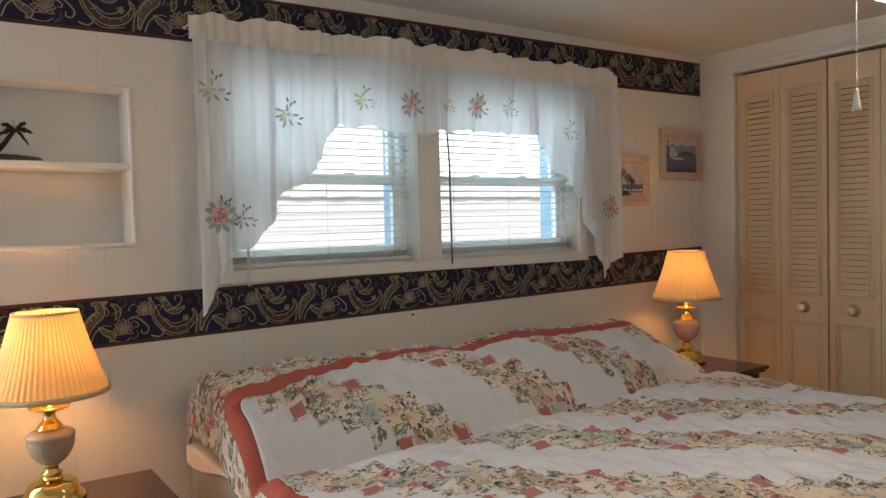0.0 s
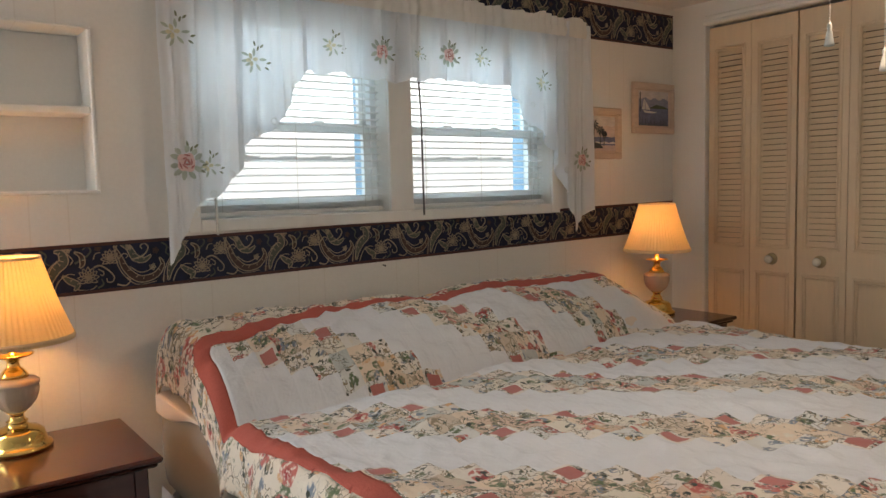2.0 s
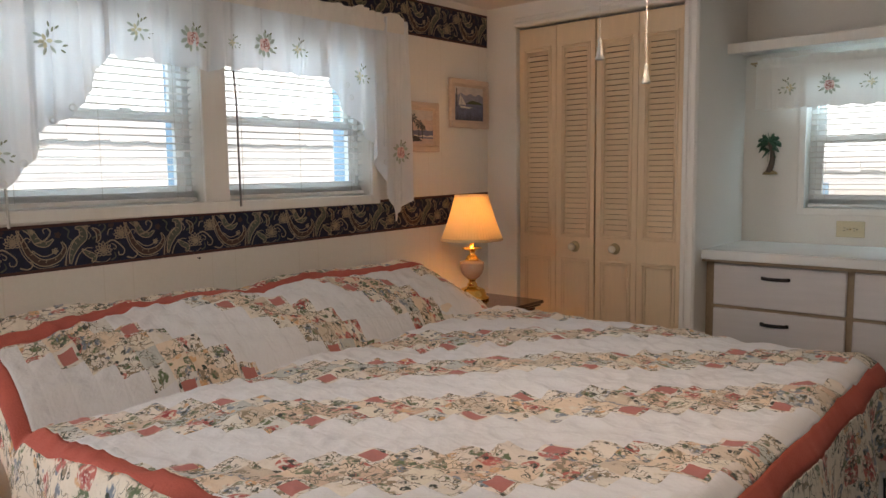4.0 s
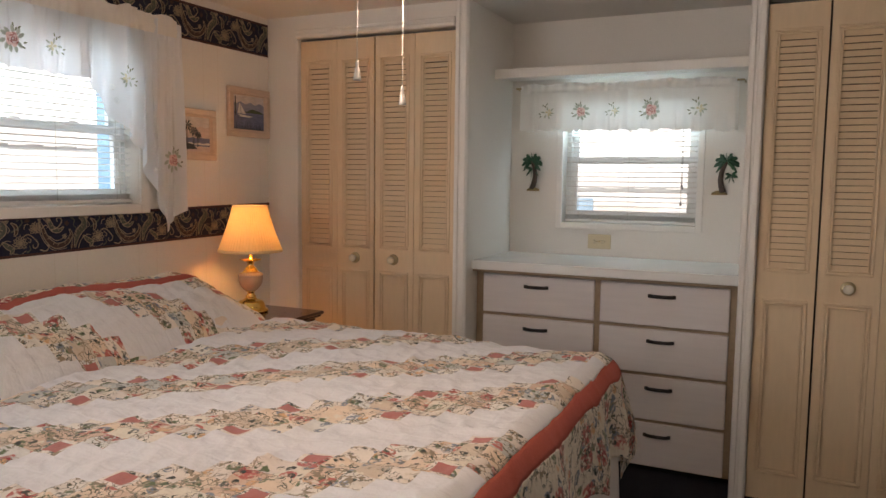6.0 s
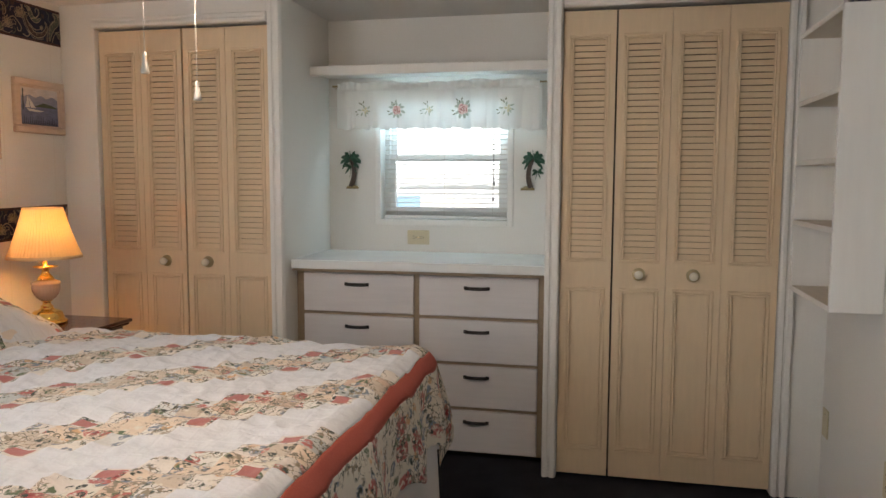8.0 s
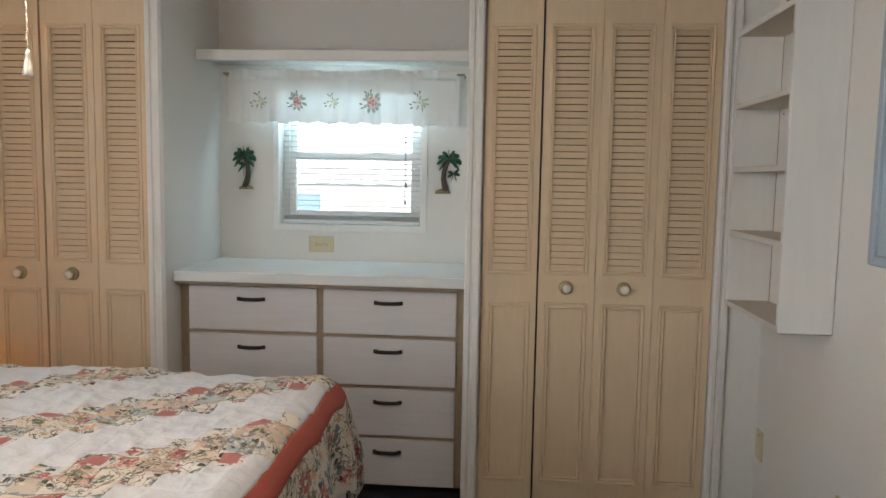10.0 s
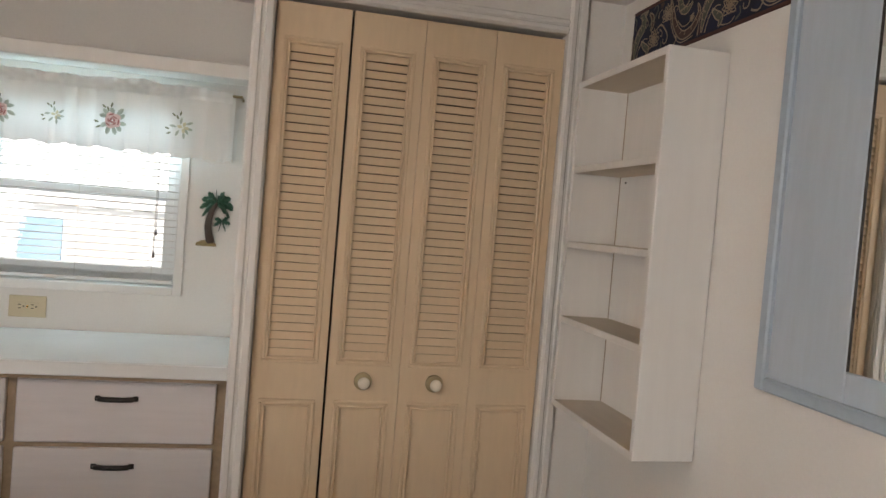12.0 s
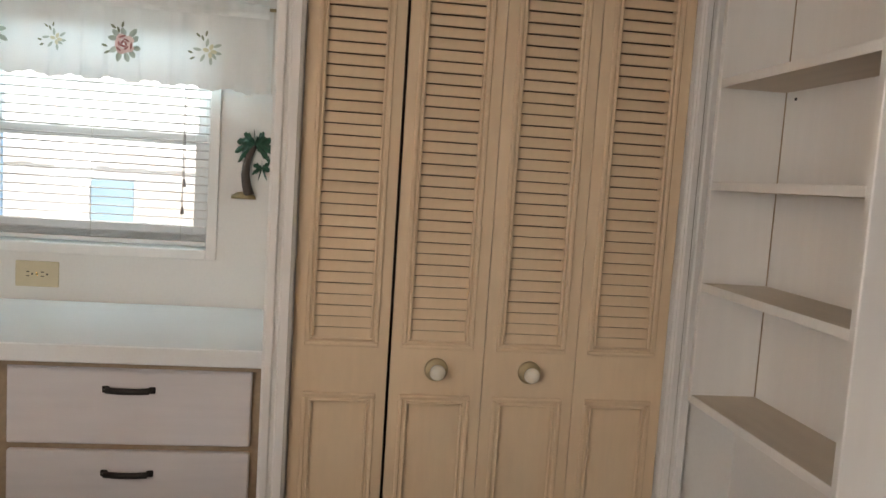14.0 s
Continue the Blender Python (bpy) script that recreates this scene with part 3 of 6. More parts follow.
def door_leaf(parent, yc, knob, trim_lo=0.0, trim_hi=0.0):
    """One leaf: stiles and rails, louvres above, a moulded panel below."""
    y0, y1, w2 = yc - LEAF_W / 2 + trim_lo, yc + LEAF_W / 2 - trim_hi, 0.0645
    x0, x1 = DX, DX + LEAF_T
    zb, zm0, zm1, zt = 0.018, 0.845, 0.968, 1.997
    lt = 1.882
    bm = boxes((x0, x1, y0, yc - w2, zb, zt), (x0, x1, yc + w2, y1, zb, zt), (x0, x1, yc - w2, yc + w2, lt, zt),
               (x0, x1, yc - w2, yc + w2, zm0 - 0.02, zm1), (x0, x1, yc - w2, yc + w2, zb, 0.145), (x0 + 0.006, x1 - 0.004, yc - w2, yc + w2, 0.145, zm0 - 0.02))
    leaf = part("leaf", bm, M_DOOR, parent)

    def ring(bm, a0, a1, b0, b1, t, proud):
        for r in ((a0, a1, b0, b0 + t), (a0, a1, b1 - t, b1), (a0, a0 + t, b0 + t, b1 - t), (a1 - t, a1, b0 + t, b1 - t)):
            box(bm, x0 - proud, x0 + 0.004, *r, bevel=0.0024)

    bm = bmesh.new()
    ring(bm, yc - 0.083, yc + 0.083, 0.952, 1.900, 0.0105, 0.0055)
    ring(bm, yc - 0.0695, yc + 0.0695, 0.966, 1.886, 0.0065, 0.0045)
    part("louvre_moulding", bm, M_DOOR, leaf)
    bm = bmesh.new()
    ring(bm, yc - 0.083, yc + 0.083, 0.127, 0.845, 0.0105, 0.0055)
    ring(bm, yc - 0.0675, yc + 0.0675, 0.143, 0.829, 0.0065, 0.0045)
    part("panel_moulding", bm, M_DOOR, leaf)
    pitch = (lt - zm1) / SL_N
    for k in range(SL_N):
        piece("slat", SLAT, (x0 + 0.0072, yc, zm1 + pitch * (k + 0.5)), leaf)
    if knob:
        bm, rings = lathe([(0.0, 0.0), (0.027, 0.0), (0.027, 0.003), (0.023, 0.006), (0.0, 0.006)], 28)
        bmesh.ops.rotate(bm, verts=bm.verts, matrix=Matrix.Rotation(radians(-90), 3, "Y"))
        bmesh.ops.translate(bm, verts=bm.verts, vec=(x0 - 0.0005, yc, 0.905))
        part("knob_backplate", bm, M_KNOBPLATE, leaf, "tarnished brass backplate", True)
        bm, rings = lathe([(0.0, 0.0), (0.009, 0.0), (0.008, 0.010), (0.012, 0.014), (0.0175, 0.020), (0.0185, 0.026), (0.016, 0.033), (0.009, 0.037), (0.0, 0.038)], 28)
        bmesh.ops.rotate(bm, verts=bm.verts, matrix=Matrix.Rotation(radians(-90), 3, "Y"))
        bmesh.ops.translate(bm, verts=bm.verts, vec=(x0 - 0.006, yc, 0.905))
        part("knob", bm, M_KNOB, leaf, "round white porcelain knob", True)
    return leaf


for grp, ya, yb in (("left closet doors", YL0, YL1), ("right closet doors", YR0, YR1)):
    step = (yb - ya) / 4
    for pair in (0, 1):
        d = thing("bifold_door", "closed cream louvred bifold closet door with white knob", "closet door", (DX, ya + step * (2 * pair + 1), 0), grp)
        for k in (0, 1):
            i = 2 * pair + k
            dark = 2 if ya < 1 else 1      # the pair that does not quite meet
            door_leaf(d, ya + step * (i + 0.5), i in (1, 2), 0.003 if i == dark + 1 else 0.0, 0.003 if i == dark else 0.0)

# ---- built-in dresser in the recess ----
FX = 3.302      # drawer front face
dresser = thing("built_in_dresser", "built-in whitewashed dresser of eight drawers under the small window", "dresser", (3.5, 1.03, 0))
part("carcass", boxes((FX + 0.016, E - 0.002, NY0 + 0.002, NY1 - 0.002, 0.03, 0.868)), M_RAWEDGE, dresser, "bare brown plywood carcass edges")
part("worktop", boxes((3.246, E - 0.002, NY0 + 0.002, NY1 - 0.002, 0.880, 0.922), bevel=0.003), M_LAMINATE, dresser, "white laminate top with square edge")
part("under_strip", boxes((3.262, FX + 0.02, NY0 + 0.002, NY1 - 0.002, 0.868, 0.880)), M_RAWEDGE, dresser, "thin brown wooden strip")
part("toe_kick", boxes((FX + 0.05, FX + 0.07, NY0 + 0.002, NY1 - 0.002, 0.0, 0.03)), M_DARK, dresser)
Z_ROWS = ((0.672, 0.858), (0.460, 0.656), (0.248, 0.444), (0.036, 0.232))


def drawer_handle(parent, y, z):
    pts = [(FX - 0.002, y - 0.050, z), (FX - 0.013, y - 0.047, z), (FX - 0.015, y - 0.02, z - 0.001), (FX - 0.015, y + 0.02, z - 0.001), (FX - 0.013, y + 0.047, z), (FX - 0.002, y + 0.050, z)]
    bm = tube(pts, 0.0078, 8)
    for s in (-1, 1):
        box(bm, FX - 0.006, FX, y + s * 0.052 - 0.008, y + s * 0.052 + 0.008, z - 0.008, z + 0.008, bevel=0.002)
    return part("handle", bm, M_IRON, parent, "black wrought-iron pull handle", True)


for y0, y1 in ((0.470, 1.020), (1.048, 1.590)):
    for k, (z0, z1) in enumerate(Z_ROWS):
        dr = part("drawer_front", boxes((FX, FX + 0.018, y0, y1, z0, z1), bevel=0.003), M_DRAWER, dresser)
        drawer_handle(dr, (y0 + y1) / 2 + 0.004, z1 - 0.052)

shelf = thing("wall_shelf", "white painted shelf board spanning the recess above the window", "shelf", (3.6, 1.03, 1.76))
part("board", boxes((3.528, E - 0.002, NY0 + 0.002, NY1 - 0.002, 1.828, 1.846)), M_TRIM, shelf)
part("front_lip", boxes((3.508, 3.528, NY0 + 0.002, NY1 - 0.002, 1.808, 1.854), bevel=0.003), M_TRIM, shelf)

# ---- windows ----


def window(name, frame_at, a0, a1, z0, z1, label):
    """A vinyl single-hung window in its opening. frame_at maps (along, depth, up) boxes to the wall."""
    w = thing(name, label, "window", frame_at(( a0 + a1) / 2, (a0 + a1) / 2, 0.1, 0.1, z0, z0)[0::2][:3], kind="structure")

    def p(nm, rows, material, parent=None, lab="", bevel=0.0015):
        return part(nm, boxes(*[frame_at(*r) for r in rows], bevel=bevel), material, parent or w, lab)

    d0, d1 = 0.075, 0.135
    zm = z0 + (z1 - z0) * RAIL
    p("window_frame", [(a0, a0 + 0.025, d0, d1, z0, z1), (a1 - 0.025, a1, d0, d1, z0, z1), (a0 + 0.025, a1 - 0.025, d0, d1, z0, z0 + 0.03), (a0 + 0.025, a1 - 0.025, d0, d1, z1 - 0.03, z1)], M_VINYL)
    lo = p("lower_sash", [(a0 + 0.025, a0 + 0.055, d0 + 0.005, d0 + 0.03, z0 + 0.03, zm + 0.012), (a1 - 0.055, a1 - 0.025, d0 + 0.005, d0 + 0.03, z0 + 0.03, zm + 0.012),
                          (a0 + 0.055, a1 - 0.055, d0 + 0.005, d0 + 0.03, z0 + 0.03, z0 + 0.062), (a0 + 0.055, a1 - 0.055, d0 + 0.005, d0 + 0.03, zm - 0.018, zm + 0.012)], M_VINYL)
    up = p("upper_sash", [(a0 + 0.025, a0 + 0.055, d0 + 0.033, d0 + 0.056, zm - 0.02, z1 - 0.03), (a1 - 0.055, a1 - 0.025, d0 + 0.033, d0 + 0.056, zm - 0.02, z1 - 0.03),
                          (a0 + 0.055, a1 - 0.055, d0 + 0.033, d0 + 0.056, zm - 0.02, zm + 0.012), (a0 + 0.055, a1 - 0.055, d0 + 0.033, d0 + 0.056, z1 - 0.06, z1 - 0.03)], M_VINYL)
    p("latch", [(a0 + (a1 - a0) * f - 0.022, a0 + (a1 - a0) * f + 0.022, d0 + 0.006, d0 + 0.028, zm + 0.012, zm + 0.020) for f in (0.33,)], M_VINYL, lo)
    p("latch", [(a0 + (a1 - a0) * f - 0.022, a0 + (a1 - a0) * f + 0.022, d0 + 0.006, d0 + 0.028, zm + 0.012, zm + 0.020) for f in (0.67,)], M_VINYL, lo)
    for sash, dd, q0, q1 in ((lo, d0 + 0.016, z0 + 0.060, zm - 0.016), (up, d0 + 0.043, zm + 0.010, z1 - 0.058)):
        g = p("pane", [(a0 + 0.053, a1 - 0.053, dd, dd + 0.004, q0, q1)], M_GLASS, sash, bevel=0)
        g.visible_shadow = False
    return w


def north_at(a0, a1, d0, d1, z0, z1):
    return (a0, a1, N + d0, N + d1, z0, z1)


def east_at(a0, a1, d0, d1, z0, z1):
    return (E + d0, E + d1, a0, a1, z0, z1)


RAIL = 0.44
window("window_1", north_at, *WIN_L, "white vinyl single-hung window with bright daylight outside")
window("window_2", north_at, *WIN_R, "white vinyl single-hung window with bright daylight outside")
RAIL = 0.50
window("window_3", east_at, *WIN_E, "small white vinyl window above the dresser")
RAIL = 0.5


# Unseen window, added only to hold the fill lamp.
window("unseen_window", north_at, *WIN_UNSEEN, "plain tall white window in the corner")

tagged(part("trim", boxes((0.715, 0.755, N - 0.014, N, 1.145, 1.94), (1.468, 1.572, N - 0.014, N, 1.185, 1.90), (2.31, 2.36, N - 0.014, N, 1.145, 1.94),
                          (0.755, 2.31, N - 0.016, N, 1.145, 1.185), (0.755, 2.31, N - 0.014, N, 1.90, 1.94), bevel=0.003), M_TRIM), "white painted window casing", "window trim", kind="structure")
tagged(part("trim", boxes((E - 0.010, E, 0.645, 0.675, 1.06, 1.77), (E - 0.010, E, 1.345, 1.375, 1.06, 1.77), (E - 0.010, E, 0.675, 1.345, 1.06, 1.09), (E - 0.010, E, 0.675, 1.345, 1.74, 1.77), bevel=0.002), M_TRIM),
       "white painted window casing", "window trim", kind="structure")

BLIND_TILT = 8


def mini_blind(at_fn, a0, a1, z0, z1, along_x, label):
    d = 0.040
    bl = thing("mini_blind", label, "window blind", at_fn((a0 + a1) / 2, a1, d, d, z0, z0)[0::2][:3], "window blinds")
    part("headrail", boxes(at_fn(a0 + 0.006, a1 - 0.006, d - 0.012, d + 0.014, z1 - 0.028, z1 - 0.002), bevel=0.002), M_BLIND, bl)
    part("bottom_rail", boxes(at_fn(a0 + 0.008, a1 - 0.008, d - 0.012, d + 0.012, z0 + 0.006, z0 + 0.020), bevel=0.002), M_BLIND, bl)
    w = a1 - a0 - 0.018
    bm = bmesh.new()
    for q in range(4):      # crowned slat in four strips
        t0, t1 = -0.0125 + q * 0.00625, -0.0125 + (q + 1) * 0.00625
        h0, h1 = 0.0022 * (1 - (t0 / 0.0125) ** 2), 0.0022 * (1 - (t1 / 0.0125) ** 2)
        vs = [bm.verts.new(c) for c in ((-w / 2, t0, h0), (w / 2, t0, h0), (w / 2, t1, h1), (-w / 2, t1, h1))]
        ws = [bm.verts.new(v.co - Vector((0, 0, 0.0006))) for v in vs]
        bm.faces.new(vs), bm.faces.new(ws[::-1]), bm.faces.new((vs[0], ws[0], ws[1], vs[1])), bm.faces.new((vs[2], ws[2], ws[3], vs[3]))
    bmesh.ops.rotate(bm, verts=bm.verts, matrix=Matrix.Rotation(radians(-BLIND_TILT if along_x else BLIND_TILT), 3, "X"))
    if not along_x:
        bmesh.ops.rotate(bm, verts=bm.verts, matrix=Matrix.Rotation(radians(90), 3, "Z"))
    me = bpy.data.meshes.new("slat")
    bm.to_mesh(me)
    bm.free()
    me.materials.append(M_BLIND)
    z = z0 + 0.034
    for k in range(5):      # slack slats gathered on the bottom rail
        q = at_fn((a0 + a1) / 2, a1, d, d, z0 + 0.0235 + 0.0042 * k, 0)
        piece("slat", me, (q[0] if along_x else q[0], q[2], q[4]), bl)
    z = z0 + 0.062
    while z < z1 - 0.035:
        q = at_fn((a0 + a1) / 2, a1, d, d, z, 0)
        c = ((a0 + a1) / 2, N + d, z) if along_x else (E + d, (a0 + a1) / 2, z)
        piece("slat", me, c, bl)
        z += 0.0252
    for f in (0.12, 0.5, 0.88):
        a = a0 + (a1 - a0) * f
        part("ladder_cord", boxes(at_fn(a - 0.0008, a + 0.0008, d - 0.0135, d - 0.0120, z0 + 0.02, z1 - 0.03)), M_CORD, bl)
    return bl


b1 = mini_blind(north_at, *WIN_L, True, "white mini blind, slats half open")
b2 = mini_blind(north_at, *WIN_R, True, "white mini blind, slats half open, with a dark wand")
b3 = mini_blind(east_at, *WIN_E, False, "white mini blind, slats half open, in the small window opening")
part("wand", tube([(1.612, N + 0.012, 1.88), (1.612, N - 0.018, 1.55), (1.612, N - 0.022, 1.165)], 0.0042, 6), M_WAND, b2, "thin dark plastic tilt wand")
part("wand", tube([(0.80, N + 0.012, 1.88), (0.80, N - 0.018, 1.55), (0.803, N - 0.022, 1.135)], 0.0042, 6), M_CORD, b1, "thin grey plastic tilt wand")
for a, zt in ((0.748, 1.27), (0.752, 1.19)):
    bm = tube([(E + 0.024, a, 1.70), (E + 0.024, a, zt + 0.02)], 0.0010, 5)
    join(bm, lathe([(0.0, 0.024), (0.003, 0.022), (0.006, 0.0), (0.0, 0.0)], 10, (E + 0.024, a, zt))[0])
    part("pull_cord", bm, M_WAND, b3, "cord with a small dark tassel")

# ---- bed ----
BX0, BX1, BY0, BY1, BTOP = 0.585, 2.535, 0.765, 2.745, 0.70


def smoothstep(a, b, t):
    t = max(0.0, min(1.0, (t - a) / (b - a)))
    return t * t * (3 - 2 * t)


def soft_block(x0, x1, y0, y1, z0, z1, r, wrinkle, seed, step=0.05):
    """A rounded upholstered block with uneven faces."""
    bm = bmesh.new()
    box(bm, x0, x1, y0, y1, z0, z1, bevel=r, seg=4)
    bmesh.ops.subdivide_edges(bm, edges=[e for e in bm.edges if e.calc_length() > step * 3], cuts=10, use_grid_fill=True)
    for v in bm.verts:
        v.co += wrinkle * noise.noise_vector(v.co * 7 + Vector((seed, 0, 0)))
    return bm


bed = thing("bed", "king bed with a grey-beige fitted sheet and white bed skirt", "bed", ((BX0 + BX1) / 2, (BY0 + BY1) / 2, 0))
part("mattress", soft_block(BX0, BX1, BY0, BY1, 0.36, BTOP - 0.025, 0.05, 0.008, 3), M_SHEET, bed, "mattress in a wrinkled grey-beige fitted sheet", True)
part("box_spring", soft_block(BX0 + 0.02, BX1 - 0.02, BY0 + 0.02, BY1 - 0.01, 0.16, 0.358, 0.02, 0.002, 4), M_SHEET, bed, "", True)
bm = bmesh.new()
ring = [(BX0, BY1), (BX0, BY0), (BX1, BY0), (BX1, BY1)]
prev = None
for (xa, ya), (xb, yb) in zip(ring, ring[1:]):
    n = int(math.hypot(xb - xa, yb - ya) / 0.012)
    nx, ny = (yb - ya), -(xb - xa)
    ln = math.hypot(nx, ny)
    nx, ny = -nx / ln, -ny / ln
    for k in range(n + 1):
        f = k / n
        x, y = xa + (xb - xa) * f, ya + (yb - ya) * f
        wv = math.sin(f * n * 0.45 + 0.8 * math.sin(f * 23))
        row = []
        for q in range(6):
            g = q / 5
            out = 0.002 + g * (0.020 + 0.010 * wv)
            row.append(bm.verts.new((x - nx * out, y - ny * out, 0.375 - 0.368 * g)))
        if prev:
            for q in range(5):
                bm.faces.new((prev[q], row[q], row[q + 1], prev[q + 1]))
        prev = row
part("bed_skirt", bm, M_SKIRT, bed, "white gathered bed skirt reaching the floor", True)
bm = soft_block(0.575, 0.66, 2.34, 2.738, 0.602, 0.672, 0.012, 0.004, 9)
for v in bm.verts:      # the fold tapers away under the quilt
    v.co.z = 0.672 - (0.672 - v.co.z) * (0.15 + 0.85 * smoothstep(2.34, 2.68, v.co.y))
part("folded_sheet", bm, M_PILLOWCASE, bed, "peach sheet edge folded over the mattress", True)
for x0, x1 in ((0.60, 1.50), (1.56, 2.44)):
    p = thing("pillow", "bed pillow in a peach cotton case, covered by the quilt", "pillow", ((x0 + x1) / 2, 2.5, BTOP), "pillows on the bed")
    bm = bmesh.new()
    bmesh.ops.create_uvsphere(bm, u_segments=40, v_segments=20, radius=1.0)
    for v in bm.verts:
        sx, sy, sz = v.co
        ex = math.copysign(abs(sx) ** 0.45, sx)
        ey = math.copysign(abs(sy) ** 0.55, sy)
        v.co = Vector(((x0 + x1) / 2 + ex * (x1 - x0) / 2, 2.50 + ey * 0.225, 0.745 + 0.068 * sz + 0.004 * noise.noise(v.co * 4)))
        v.co.z += (v.co.y - 2.5) * 0.17
    part("cushion", bm, M_PILLOWCASE, p, "", True)

Q_U0, Q_U1, Q_V0, Q_V1 = 0.43, 2.80, 0.47, 2.985
STRIPE = 0.056


def pillow_rise(y):
    """Rounded front of the pillows: steep at the crease, level at the ridge."""
    f = max(0.0, min(1.0, (y - 2.19) / 0.42))
    return 0.185 * (1 - (1 - f) ** 2.2)


def cloth_to_bed(v):
    """Distance along the cloth to distance along the bed, the cloth climbing the pillows."""
    y, run, step = 2.15, 2.15, 0.004
    if v <= y:
        return v
    while run < v:
        run += math.hypot(step, pillow_rise(y + step) - pillow_rise(y))
        y += step
    return y - (run - v)


def quilt_top(x, y):
    """Height of the made bed under the quilt, pillows included."""
    ends = smoothstep(0.51, 0.60, x) * (1 - smoothstep(2.34, 2.56, x))
    dip = 1 - 0.13 * math.exp(-((x - 1.50) / 0.10) ** 2)
    rise = pillow_rise(y - 0.07 * smoothstep(1.45, 2.4, x))
    fall = smoothstep(2.62, 2.80, y) * 0.11
    z = BTOP + 0.012 + (rise - fall) * (0.25 + 0.75 * ends) * dip
    z += 0.015 * noise.noise(Vector((x * 3.1, y * 2.3, 1.0))) + 0.009 * noise.noise(Vector((x * 9 + y * 4, y * 9, 5.0)))
    z += 0.004 * noise.noise(Vector((x * 22, y * 18 + x * 9, 2.0))) - 0.030 * math.exp(-((y - 2.185 - 0.07 * smoothstep(1.45, 2.4, x)) / 0.035) ** 2)
    z += 0.014 * (0.25 - abs(noise.noise(Vector((x * 9 + y * 5, y * 12 - x * 4, 8.0))))) + 0.005 * (0.25 - abs(noise.noise(Vector((x * 21 - y * 8, y * 19, 3.0)))))
    z += 0.010 * smoothstep(2.12, 2.22, y) * (0.25 - abs(noise.noise(Vector((x * 6 + y * 11, y * 24 - x * 10, 6.0)))))
    return z


def fold_over(s, edge, r, sign):
    """Cloth coordinate past an edge: how far out it goes and how far it drops."""
    d = (edge - s) * sign
    if d <= 0:
        return s, 0.0
    arc = r * math.pi / 2
    if d < arc:
        a = d / r
        return edge - sign * r * math.sin(a), r * (1 - math.cos(a))
    return edge - sign * r, r + (d - arc)


def quilt_point(u, v):
    v = cloth_to_bed(v)
    x, dx_ = fold_over(u, BX0 + 0.045, 0.05, 1)
    if u > 1.5:
        x, dx_ = fold_over(u, BX1 - 0.045, 0.05, -1)
    y, dy_ = fold_over(v, BY0 + 0.085, 0.09, 1)
    lift = 0.0
    if v > 2.70:
        y, lift = 2.70 + (v - 2.70) * 0.33, (v - 2.70) * 0.85 * (0.15 + 0.85 * smoothstep(0.52, 0.80, u))
    z = quilt_top(x, y) - lift
    if dx_ > 0.03:
        k = min(1.0, (dx_ - 0.03) / 0.15)
        side = -1 if u < 1.5 else 1
        k *= 1 - 0.85 * smoothstep(1.95, 2.35, v) * (u < 1.5)
        x += side * k * (0.020 + 0.022 * math.sin(v * 21 + 1.5 * math.sin(v * 6)))
        dx_ *= 1 - 0.06 * math.sin(v * 21 + 1.2)
    if dy_ > 0.03:
        k = min(1.0, (dy_ - 0.03) / 0.2)
        y -= k * (0.030 + 0.024 * math.sin(u * 19 + 1.4 * math.sin(u * 5)))
        dy_ *= 1 - 0.06 * math.sin(u * 19 + 1.2)
    z -= math.sqrt(dx_ * dx_ + dy_ * dy_) if dx_ and dy_ else dx_ + dy_
    return Vector((x, y, max(0.03, z)))


def quilt_skew(u, v):
    """The quilt lies askew: its head end is pulled away from the wall at one corner and its hem tucked in."""
    return u + 0.008 * smoothstep(1.70, 2.55, v) * (1 - smoothstep(0.45, 0.64, u)), v - 0.15 * (1 - smoothstep(0.55, 1.12, u)) * smoothstep(1.75, 2.55, v)


